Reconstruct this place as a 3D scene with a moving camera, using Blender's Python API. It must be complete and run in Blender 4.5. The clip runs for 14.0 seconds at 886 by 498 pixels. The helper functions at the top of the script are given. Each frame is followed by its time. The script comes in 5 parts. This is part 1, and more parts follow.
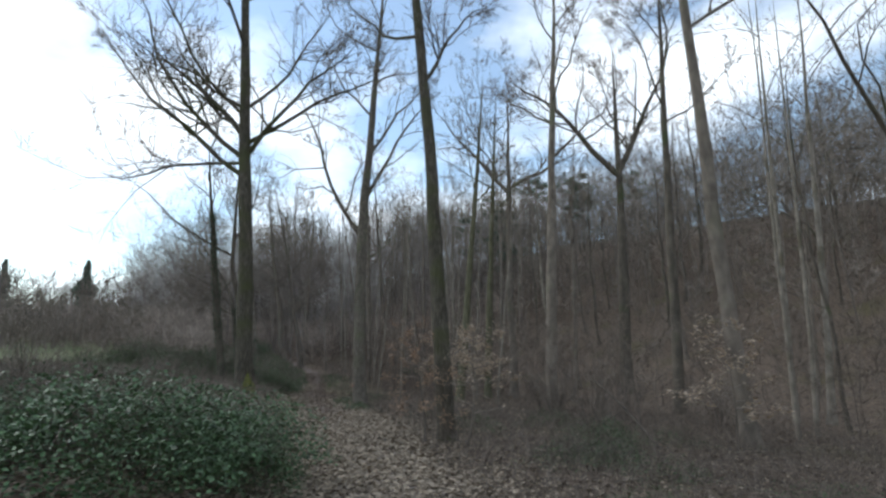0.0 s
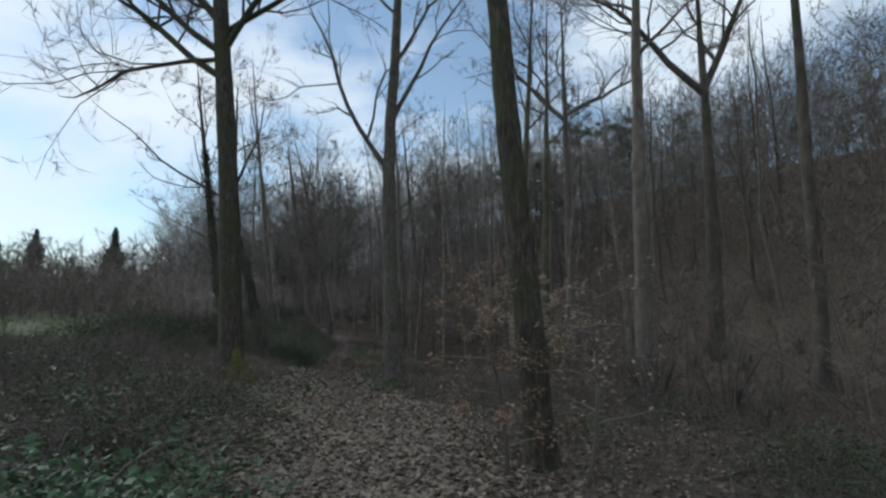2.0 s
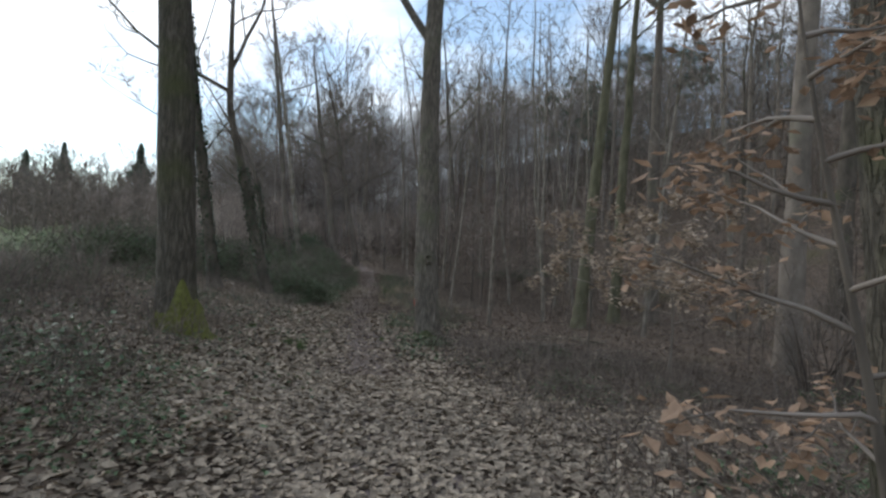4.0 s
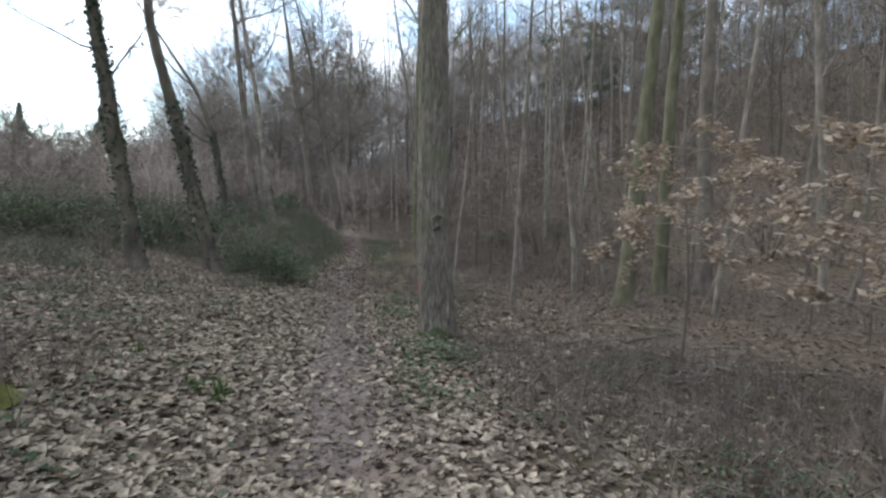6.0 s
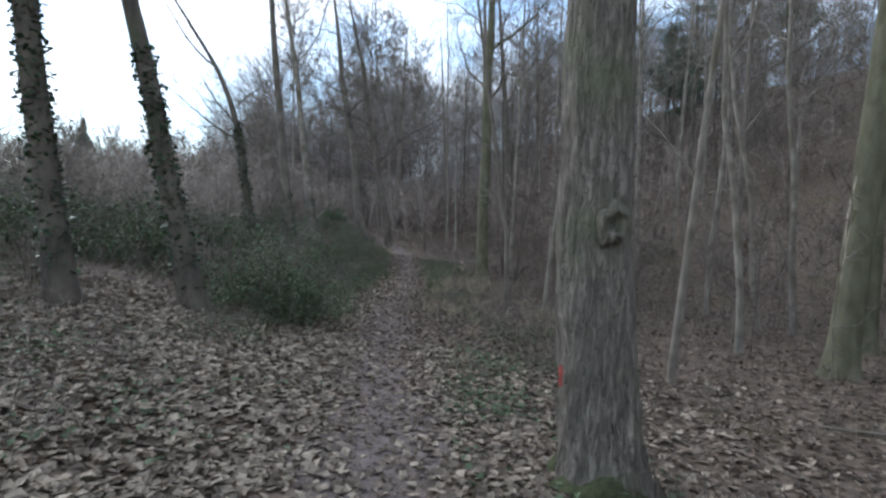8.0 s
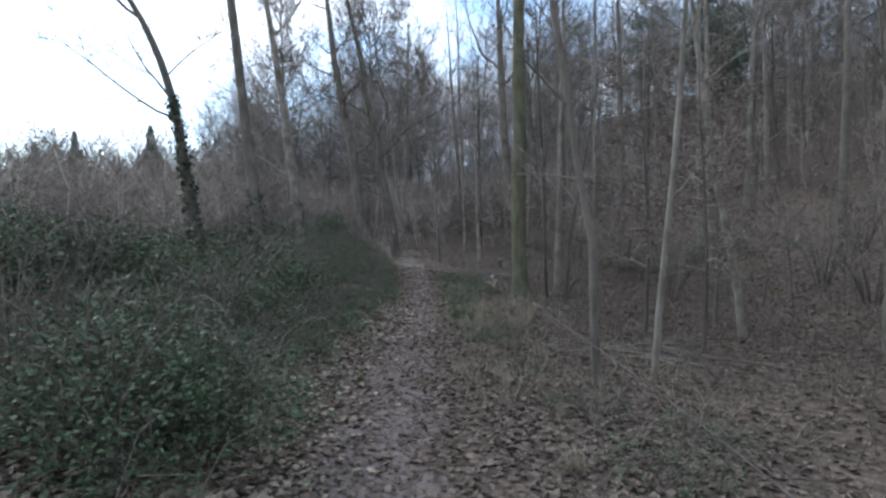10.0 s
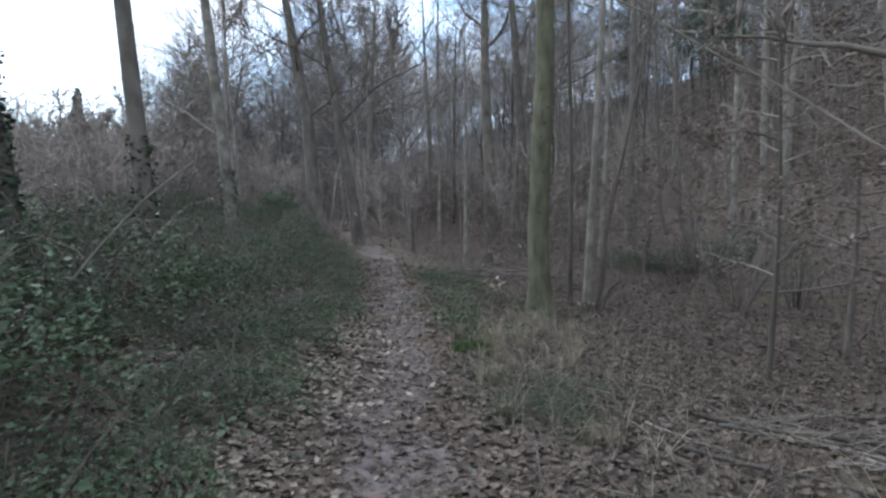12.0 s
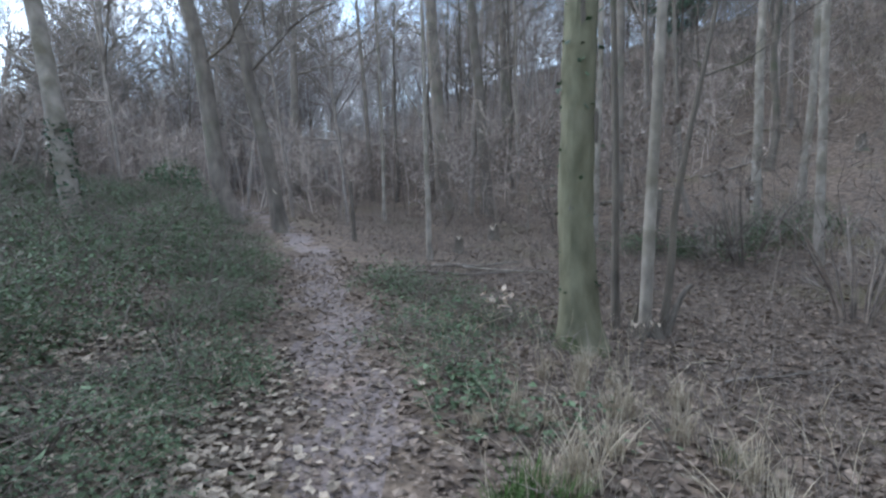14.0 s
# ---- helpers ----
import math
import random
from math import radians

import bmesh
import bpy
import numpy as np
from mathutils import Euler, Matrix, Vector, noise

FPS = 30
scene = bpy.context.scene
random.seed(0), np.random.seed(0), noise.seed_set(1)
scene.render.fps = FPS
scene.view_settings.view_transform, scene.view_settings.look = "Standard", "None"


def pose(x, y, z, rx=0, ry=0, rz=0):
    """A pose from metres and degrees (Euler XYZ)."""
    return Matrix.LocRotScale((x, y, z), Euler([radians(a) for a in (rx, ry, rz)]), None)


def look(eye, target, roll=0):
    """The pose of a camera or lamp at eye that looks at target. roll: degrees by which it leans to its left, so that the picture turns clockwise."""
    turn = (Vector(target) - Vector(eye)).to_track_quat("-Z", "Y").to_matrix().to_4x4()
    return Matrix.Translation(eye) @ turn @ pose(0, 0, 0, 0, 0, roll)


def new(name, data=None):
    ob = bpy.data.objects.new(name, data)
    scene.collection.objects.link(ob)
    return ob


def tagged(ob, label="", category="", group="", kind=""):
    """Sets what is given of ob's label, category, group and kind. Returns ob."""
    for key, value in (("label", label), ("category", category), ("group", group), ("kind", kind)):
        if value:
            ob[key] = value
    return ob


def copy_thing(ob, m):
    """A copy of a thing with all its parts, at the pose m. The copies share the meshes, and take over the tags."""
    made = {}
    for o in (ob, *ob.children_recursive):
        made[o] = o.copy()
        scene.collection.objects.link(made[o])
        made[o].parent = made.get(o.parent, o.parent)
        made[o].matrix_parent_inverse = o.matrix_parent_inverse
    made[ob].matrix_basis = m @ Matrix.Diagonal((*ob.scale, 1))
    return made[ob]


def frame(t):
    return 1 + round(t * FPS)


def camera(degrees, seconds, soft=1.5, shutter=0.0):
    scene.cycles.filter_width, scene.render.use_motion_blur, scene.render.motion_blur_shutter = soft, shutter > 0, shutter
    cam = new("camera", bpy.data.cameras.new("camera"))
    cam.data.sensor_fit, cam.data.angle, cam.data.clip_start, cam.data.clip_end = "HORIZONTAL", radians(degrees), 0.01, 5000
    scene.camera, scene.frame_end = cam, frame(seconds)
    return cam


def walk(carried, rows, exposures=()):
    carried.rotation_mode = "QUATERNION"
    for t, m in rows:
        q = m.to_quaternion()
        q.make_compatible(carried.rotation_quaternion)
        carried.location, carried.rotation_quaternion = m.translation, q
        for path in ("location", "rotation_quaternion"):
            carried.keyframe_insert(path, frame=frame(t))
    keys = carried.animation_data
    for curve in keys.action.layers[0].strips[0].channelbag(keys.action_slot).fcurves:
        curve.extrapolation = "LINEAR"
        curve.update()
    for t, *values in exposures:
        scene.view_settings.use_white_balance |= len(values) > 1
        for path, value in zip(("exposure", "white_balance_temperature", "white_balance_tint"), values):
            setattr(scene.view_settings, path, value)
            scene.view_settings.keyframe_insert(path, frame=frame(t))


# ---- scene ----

# ---------------------------------------------------------------- camera
cam = camera(80.0, 14.0, soft=2.5)
PATH = [
    (0.0, (0.000, -0.000, 1.326), (0.000, 4.892, 2.358), -0.37),
    (0.5, (-0.185, 0.985, 1.343), (0.015, 5.886, 2.312), -0.85),
    (1.0, (-0.323, 1.979, 1.363), (-0.467, 6.938, 1.986), 1.29),
    (1.5, (-0.424, 2.945, 1.370), (-0.709, 7.874, 2.160), 0.78),
    (2.0, (-0.531, 3.903, 1.388), (-0.832, 8.845, 2.082), -1.30),
    (2.5, (-0.649, 4.839, 1.355), (-1.037, 9.818, 1.601), 0.95),
    (3.0, (-0.808, 5.753, 1.348), (-1.218, 10.734, 1.496), 1.17),
    (3.5, (-1.033, 6.653, 1.363), (-1.528, 11.616, 1.722), 1.37),
    (3.7, (-1.121, 7.013, 1.369), (-1.732, 11.972, 1.565), 2.06),
    (5.8, (-1.832, 10.205, 1.376), (-2.092, 15.197, 1.271), -0.30),
    (6.0, (-1.941, 10.560, 1.392), (-2.403, 15.531, 1.113), 0.49),
    (6.5, (-2.229, 11.457, 1.416), (-3.004, 16.395, 1.302), 1.83),
    (7.0, (-2.458, 12.316, 1.371), (-3.248, 17.252, 1.432), -0.10),
    (7.5, (-2.718, 13.154, 1.333), (-3.525, 18.089, 1.337), -0.38),
    (8.0, (-2.933, 13.991, 1.286), (-3.851, 18.905, 1.184), 1.48),
    (8.5, (-3.147, 14.850, 1.320), (-3.925, 19.785, 1.112), 0.66),
    (8.7, (-3.227, 15.201, 1.343), (-4.085, 20.119, 1.066), 0.17),
    (10.8, (-4.418, 19.149, 1.380), (-5.465, 24.038, 1.414), -0.53),
    (11.0, (-4.530, 19.490, 1.361), (-5.658, 24.361, 1.371), 0.35),
    (11.5, (-4.812, 20.297, 1.358), (-5.729, 25.208, 1.560), 0.80),
    (12.0, (-5.087, 21.080, 1.358), (-5.711, 26.037, 1.173), 0.67),
    (12.5, (-5.289, 21.915, 1.337), (-5.734, 26.895, 1.313), -0.36),
    (13.0, (-5.472, 22.766, 1.320), (-6.152, 27.719, 1.396), -0.60),
    (13.5, (-5.681, 23.607, 1.330), (-5.737, 28.605, 1.474), -1.68),
    (14.0, (-5.840, 24.530, 1.378), (-5.862, 29.515, 0.989), -0.76),
]
EXPOSURES = [(0.0, 0.37, 6150, 6), (1.0, 0.17, 6000, 5), (2.0, -0.35, 5900, 4), (2.5, -0.31, 6000, 6), (3.0, -0.01, 6200, 8), (3.5, 0.19, 6100, 8), (3.7, 0.23, 6150, 8), (5.8, 1.06, 6250, 8), (6.5, 1.02, 6200, 8), (7.5, 0.8, 5900, 8), (8.7, 0.91, 5740, 8), (10.8, 0.91, 5670, 8), (12.0, 1.1, 5720, 8), (13.0, 1.32, 5470, 8), (14.0, 1.56, 5500, 8)]
walk(cam, [(t, look(eye, target, roll)) for t, eye, target, roll in PATH], EXPOSURES)

# ---------------------------------------------------------------- world, sun
world = bpy.data.worlds.new("sky")
scene.world = world
world.use_nodes = True
wn, wl = world.node_tree.nodes, world.node_tree.links
wn.clear()
SUN_EL, SUN_AZ = 32.0, -62.0
sky = wn.new("ShaderNodeTexSky")
sky.sky_type, sky.sun_disc = "NISHITA", False
sky.sun_elevation, sky.sun_rotation = radians(SUN_EL), radians(SUN_AZ)
sky.air_density, sky.dust_density, sky.ozone_density = 1.3, 0.3, 1.6
dirs = wn.new("ShaderNodeTexCoord")
stretch = wn.new("ShaderNodeMapping")
stretch.inputs["Scale"].default_value = (1.2, 1.2, 2.6)
cloud = wn.new("ShaderNodeTexNoise")
cloud.inputs["Scale"].default_value, cloud.inputs["Detail"].default_value = 2.3, 5.0
cover = wn.new("ShaderNodeValToRGB")
cover.color_ramp.elements[0].position, cover.color_ramp.elements[1].position = 0.43, 0.62
cover.color_ramp.elements[0].color, cover.color_ramp.elements[1].color = (0.10, 0.10, 0.10, 1), (1, 1, 1, 1)
mixer = wn.new("ShaderNodeMixRGB")
mixer.inputs[2].default_value = (7.6, 7.8, 8.2, 1)
back = wn.new("ShaderNodeBackground")
back.inputs["Strength"].default_value = 0.15
out = wn.new("ShaderNodeOutputWorld")
wl.new(dirs.outputs["Generated"], stretch.inputs["Vector"])
wl.new(stretch.outputs["Vector"], cloud.inputs["Vector"])
wl.new(cloud.outputs["Fac"], cover.inputs["Fac"])
wl.new(cover.outputs["Color"], mixer.inputs[0])
wl.new(sky.outputs["Color"], mixer.inputs[1])
wl.new(mixer.outputs["Color"], back.inputs["Color"])
wl.new(back.outputs["Background"], out.inputs["Surface"])

sun = new("sun", bpy.data.lights.new("sun", "SUN"))
sun.data.energy, sun.data.angle, sun.data.color = 1.2, radians(20), (1.0, 0.95, 0.88)
_az, _el = radians(SUN_AZ), radians(SUN_EL)
sun.matrix_world = look((0, 0, 30), (-math.sin(_az) * 30 * math.cos(_el), -math.cos(_az) * 30 * math.cos(_el), 30 - 30 * math.sin(_el)))


# ---------------------------------------------------------------- materials
def material(name, low, high, scale=8.0, rough=0.9, stretch=(1, 1, 1), bump=0.3, bump_scale=40.0, spread=0.5,
             island=0.0, random_tone=0.0, patch=None, patch_scale=1.2, patch_at=0.55, spec=0.2, thin=0.0, detail=6.0, crack=0.0):
    """Two-tone grain at one scale, patches of a third tone at a larger one, fine relief."""
    m = bpy.data.materials.new(name)
    m.use_nodes = True
    n, l = m.node_tree.nodes, m.node_tree.links
    bsdf = n["Principled BSDF"]
    bsdf.inputs["Roughness"].default_value = rough
    bsdf.inputs["Specular IOR Level"].default_value = spec
    tc = n.new("ShaderNodeTexCoord")
    mp = n.new("ShaderNodeMapping")
    mp.inputs["Scale"].default_value = stretch
    l.new(tc.outputs["Object"], mp.inputs["Vector"])
    grain = n.new("ShaderNodeTexNoise")
    grain.inputs["Scale"].default_value, grain.inputs["Detail"].default_value = scale, detail
    l.new(mp.outputs["Vector"], grain.inputs["Vector"])
    ramp = n.new("ShaderNodeValToRGB")
    ramp.color_ramp.elements[0].position, ramp.color_ramp.elements[1].position = 0.5 - spread / 2, 0.5 + spread / 2
    ramp.color_ramp.elements[0].color, ramp.color_ramp.elements[1].color = (*low, 1), (*high, 1)
    l.new(grain.outputs["Fac"], ramp.inputs["Fac"])
    colour = ramp.outputs["Color"]
    furrow = None
    if crack:
        wob = n.new("ShaderNodeTexNoise")
        wob.inputs["Scale"].default_value, wob.inputs["Detail"].default_value = 14.0, 3.0
        l.new(tc.outputs["Object"], wob.inputs["Vector"])
        shift = n.new("ShaderNodeMixRGB")
        shift.blend_type = "LINEAR_LIGHT"
        shift.inputs[0].default_value = 0.016
        l.new(tc.outputs["Object"], shift.inputs[1])
        l.new(wob.outputs["Color"], shift.inputs[2])
        tall = n.new("ShaderNodeMapping")
        tall.inputs["Scale"].default_value = (1, 1, 0.13)
        l.new(shift.outputs["Color"], tall.inputs["Vector"])
        cell = n.new("ShaderNodeTexNoise")
        cell.inputs["Scale"].default_value, cell.inputs["Detail"].default_value, cell.inputs["Roughness"].default_value = crack, 3.0, 0.6
        l.new(tall.outputs["Vector"], cell.inputs["Vector"])
        furrow = n.new("ShaderNodeMapRange")
        furrow.inputs["From Min"].default_value, furrow.inputs["From Max"].default_value = 0.38, 0.60
        furrow.inputs["To Min"].default_value = 0.25
        l.new(cell.outputs["Fac"], furrow.inputs["Value"])
        dark = n.new("ShaderNodeMixRGB")
        dark.inputs[1].default_value = (low[0] * 0.7, low[1] * 0.7, low[2] * 0.7, 1)
        l.new(furrow.outputs["Result"], dark.inputs[0])
        l.new(colour, dark.inputs[2])
        colour = dark.outputs["Color"]
    if patch:
        big = n.new("ShaderNodeTexNoise")
        big.inputs["Scale"].default_value, big.inputs["Detail"].default_value = patch_scale, 4.0
        l.new(tc.outputs["Object"], big.inputs["Vector"])
        r2 = n.new("ShaderNodeValToRGB")
        r2.color_ramp.elements[0].position, r2.color_ramp.elements[1].position = patch_at, patch_at + 0.15
        l.new(big.outputs["Fac"], r2.inputs["Fac"])
        mx = n.new("ShaderNodeMixRGB")
        mx.inputs[2].default_value = (*patch, 1)
        l.new(r2.outputs["Color"], mx.inputs[0])
        l.new(colour, mx.inputs[1])
        colour = mx.outputs["Color"]
    if island or random_tone:
        hsv = n.new("ShaderNodeHueSaturation")
        val = n.new("ShaderNodeMapRange")
        amount = island or random_tone
        val.inputs["To Min"].default_value, val.inputs["To Max"].default_value = 1 - amount, 1 + amount
        if island:
            geo = n.new("ShaderNodeNewGeometry")
            l.new(geo.outputs["Random Per Island"], val.inputs["Value"])
        else:
            info = n.new("ShaderNodeObjectInfo")
            l.new(info.outputs["Random"], val.inputs["Value"])
        l.new(val.outputs["Result"], hsv.inputs["Value"])
        l.new(colour, hsv.inputs["Color"])
        colour = hsv.outputs["Color"]
    l.new(colour, bsdf.inputs["Base Color"])
    if bump:
        fine = n.new("ShaderNodeTexNoise")
        fine.inputs["Scale"].default_value, fine.inputs["Detail"].default_value = bump_scale, 5.0
        l.new(mp.outputs["Vector"], fine.inputs["Vector"])
        bp = n.new("ShaderNodeBump")
        bp.inputs["Strength"].default_value, bp.inputs["Distance"].default_value = bump, 0.02
        l.new(fine.outputs["Fac"], bp.inputs["Height"])
        if furrow:
            deep = n.new("ShaderNodeBump")
            deep.inputs["Strength"].default_value, deep.inputs["Distance"].default_value = 0.9, 0.025
            l.new(furrow.outputs["Result"], deep.inputs["Height"])
            l.new(deep.outputs["Normal"], bp.inputs["Normal"])
        l.new(bp.outputs["Normal"], bsdf.inputs["Normal"])
    if thin:
        bsdf.inputs["Transmission Weight"].default_value = 0.0
        mixs = n.new("ShaderNodeMixShader")
        mixs.inputs[0].default_value = thin
        tr = n.new("ShaderNodeBsdfTranslucent")
        l.new(colour, tr.inputs["Color"])
        l.new(bsdf.outputs["BSDF"], mixs.inputs[1])
        l.new(tr.outputs["BSDF"], mixs.inputs[2])
        l.new(mixs.outputs["Shader"], n["Material Output"].inputs["Surface"])
    return m


M_LITTER = material("litter_soil", (0.038, 0.027, 0.02), (0.167, 0.125, 0.091), 9, bump=0.8, bump_scale=30, spread=0.35, patch=(0.09, 0.075, 0.04), patch_scale=0.5, patch_at=0.56)
M_PATH = material("trodden_soil", (0.099, 0.077, 0.068), (0.194, 0.159, 0.143), 14, bump=0.6, bump_scale=45, spread=0.4, patch=(0.17, 0.125, 0.10), patch_scale=1.5)
M_MEADOW = material("meadow_grass", (0.088, 0.112, 0.046), (0.145, 0.168, 0.076), 3, bump=0.6, bump_scale=20, patch=(0.14, 0.13, 0.06), patch_scale=0.15)
M_LEAF = material("dead_leaf", (0.132, 0.101, 0.073), (0.371, 0.311, 0.236), 25, rough=0.75, island=0.5, bump=0.2, bump_scale=120, thin=0.12)
M_OLDLEAF = material("old_leaf", (0.067, 0.05, 0.038), (0.2, 0.156, 0.12), 25, rough=0.8, island=0.5, bump=0.2, bump_scale=120, thin=0.1)
M_BEECH = material("beech_leaf", (0.21, 0.136, 0.09), (0.43, 0.30, 0.205), 25, rough=0.7, island=0.4, bump=0.0, thin=0.3)
M_BEECH_OLD = material("old_beech_leaf", (0.115, 0.088, 0.071), (0.24, 0.192, 0.158), 25, rough=0.75, island=0.4, bump=0.0, thin=0.3)
M_BEECH_PALE = material("pale_beech_leaf", (0.284, 0.215, 0.155), (0.464, 0.383, 0.297), 25, rough=0.7, island=0.35, bump=0.0, thin=0.3)
M_BRAMBLE = material("bramble_leaf", (0.048, 0.071, 0.035), (0.114, 0.147, 0.08), 18, rough=0.65, island=0.5, bump=0.0, spec=0.2, thin=0.15)
M_HOLLY = material("evergreen_leaf", (0.036, 0.071, 0.032), (0.099, 0.161, 0.07), 18, rough=0.5, island=0.5, bump=0.0, spec=0.3, thin=0.08)
M_GRASS = material("green_grass", (0.035, 0.063, 0.014), (0.07, 0.119, 0.032), 10, rough=0.7, island=0.4, bump=0.0, thin=0.2)
M_DRY = material("dry_grass", (0.216, 0.18, 0.122), (0.378, 0.324, 0.239), 10, rough=0.8, island=0.35, bump=0.0, thin=0.2)
M_STEM = material("dry_stem", (0.084, 0.069, 0.057), (0.21, 0.172, 0.141), 10, island=0.45, bump=0.0)
# Brown of the scrub itself, paled further to put middle-distance haze into it.
M_SCRUB = material("scrub_twig", (0.213, 0.177, 0.151), (0.448, 0.375, 0.319), 1.0, island=0.4, bump=0.0)
M_TWIG = material("twig_bark", (0.122, 0.104, 0.087), (0.27, 0.23, 0.196), 4, island=0.3, bump=0.0)
# Twig bark made paler and greyer, so that distance haze sits in the colour.
M_HAZETWIG = material("haze_pale_twig", (0.258, 0.235, 0.224), (0.482, 0.442, 0.414), 0.3, island=0.35, bump=0.0)
M_OAK = material("ridged_bark", (0.12, 0.103, 0.083), (0.30, 0.262, 0.215), 22, stretch=(1, 1, 0.3), bump=0.8, bump_scale=70, spread=0.5, patch=(0.15, 0.15, 0.095), patch_scale=1.6, patch_at=0.52, crack=46.0)
# Ridged bark with green algae, darkened to paint in the shade of backlit trunks.
M_OAK_BACKLIT = material("backlit_ridged_bark", (0.065, 0.057, 0.044), (0.188, 0.163, 0.125), 22, stretch=(1, 1, 0.3), bump=0.8, bump_scale=70, patch=(0.085, 0.088, 0.04), patch_scale=1.3, patch_at=0.5, crack=46.0)
M_GREY = material("grey_bark", (0.086, 0.073, 0.06), (0.215, 0.181, 0.148), 6, stretch=(1, 1, 0.5), bump=0.5, bump_scale=40, random_tone=0.25, patch=(0.13, 0.125, 0.085), patch_scale=0.9)
M_DARK = material("dark_bark", (0.05, 0.043, 0.035), (0.15, 0.127, 0.10), 6, stretch=(1, 1, 0.4), bump=0.7, bump_scale=35, patch=(0.07, 0.08, 0.04), patch_scale=1.0)
M_MOSSY = material("algae_bark", (0.062, 0.059, 0.034), (0.156, 0.146, 0.094), 7, stretch=(1, 1, 0.4), bump=0.5, bump_scale=35, patch=(0.16, 0.145, 0.10), patch_scale=1.1)
M_PALE = material("pale_bark", (0.12, 0.103, 0.083), (0.294, 0.258, 0.213), 7, stretch=(1, 1, 0.6), bump=0.4, bump_scale=40, spread=0.45, patch=(0.12, 0.105, 0.075), patch_scale=2.2, patch_at=0.5)
M_DARKMOSS = material("dark_moss", (0.034, 0.04, 0.018), (0.08, 0.086, 0.04), 30, bump=0.8, bump_scale=90)
M_MOSS = material("moss", (0.07, 0.075, 0.018), (0.17, 0.17, 0.05), 30, bump=0.8, bump_scale=90)
M_IVY = material("ivy_leaf", (0.02, 0.04, 0.018), (0.05, 0.075, 0.035), 18, rough=0.55, island=0.4, bump=0.0, spec=0.25)
# Needle green raised in tone, with the haze over far conifers painted in.
M_SPRUCE = material("conifer_needles", (0.059, 0.088, 0.059), (0.118, 0.157, 0.108), 2, island=0.3, bump=0.0)
M_SCAR = material("bare_wood", (0.24, 0.195, 0.143), (0.413, 0.352, 0.277), 12, stretch=(1, 1, 0.2), bump=0.4)
M_RED = material("red_paint", (0.24, 0.06, 0.045), (0.36, 0.09, 0.07), 30, rough=0.6, bump=0.1)


# ---------------------------------------------------------------- the lie of the land
CENTRE = [(-40, 7.5), (-12, 2.2), (0, 0.05), (6.9, -1.15), (10.1, -1.85), (15.1, -3.28), (18.4, -4.25), (21.3, -5.1),
          (24, -5.8), (27, -6.3), (30, -7.0), (34, -8.2), (40, -11), (60, -23), (120, -60)]
CY = np.array([c[0] for c in CENTRE], float)
CX = np.array([c[1] for c in CENTRE], float)


def soft_up(v, w):
    return 0.5 * (v + np.sqrt(v * v + w * w))


def across(x, y):
    """How far a place lies to the right of the path's middle."""
    return (x - np.interp(y, CY, CX)) * 0.95


def ground_height(x, y):
    """Bank and meadow to the left, a shallow dip to the right, and the wooded hill across the way ahead."""
    x, y = np.asarray(x, float), np.asarray(y, float)
    u = across(x, y)
    z = 0.09 * soft_up(y - 27.5, 2.0)
    z = z - np.where(y > 75, 0.09 * soft_up(y - 95, 20), 0)
    z = z + 0.14 * np.exp(-((y - 11.0) / 5.0) ** 2)
    l = np.clip(-u - 0.5, 0, 30)
    z = z + 0.30 * l / (1 + 0.12 * l) ** 1.2
    r = np.clip(u - 0.4, 0, None)
    z = z - 0.42 * (1 - np.exp(-r / 4.0)) + 0.05 * (soft_up(r - 16, 5.0) - soft_up(-16.0, 5.0))
    z = z - 0.04 * (soft_up(r - 80, 20) - soft_up(-80.0, 20))
    up = 0.85 * x + 0.53 * y - 18.0
    rise = 0.21 * soft_up(up, 1.6) + 0.24 * (soft_up(up - 9, 5) - soft_up(-20.0, 5)) - 0.44 * (soft_up(up - 33, 5) - soft_up(-45.0, 5))
    return z + rise


def lumps(x, y):
    return (0.022 * np.sin(2.1 * x + 0.7 * y) * np.sin(1.7 * y - 0.4 * x + 1) + 0.012 * np.sin(5.3 * x + 1.1 * y + 2) * np.sin(4.7 * y + 0.6 * x)
            + 0.006 * np.sin(11 * x - 3 * y) * np.sin(9.3 * y + 2 * x))


def floor_z(x, y):
    u = across(np.asarray(x, float), np.asarray(y, float))
    path = np.exp(-(u / 0.55) ** 2)
    return ground_height(x, y) + lumps(np.asarray(x, float), np.asarray(y, float)) * (1 - 0.6 * path) - 0.035 * path


# ---------------------------------------------------------------- mesh tools
def solid(name, verts, faces, mats, slots=None, smooth=True):
    """A mesh from vertex and face arrays; faces: a list of arrays of triangles or quads."""
    me = bpy.data.meshes.new(name)
    verts = np.ascontiguousarray(verts, dtype=np.float32)
    groups = [np.asarray(f, dtype=np.int32) for f in faces if len(f)]
    loops = np.concatenate([g.ravel() for g in groups])
    sizes = np.concatenate([np.full(len(g), g.shape[1], dtype=np.int32) for g in groups])
    starts = np.r_[0, np.cumsum(sizes)[:-1]].astype(np.int32)
    me.vertices.add(len(verts))
    me.vertices.foreach_set("co", verts.ravel())
    me.loops.add(len(loops))
    me.loops.foreach_set("vertex_index", loops)
    me.polygons.add(len(sizes))
    me.polygons.foreach_set("loop_start", starts)
    for m in (mats if isinstance(mats, (list, tuple)) else [mats]):
        me.materials.append(m)
    if slots is not None:
        me.polygons.foreach_set("material_index", np.asarray(slots, dtype=np.int32))
    me.polygons.foreach_set("use_smooth", np.full(len(sizes), smooth, dtype=bool))
    me.update(calc_edges=True)
    return me


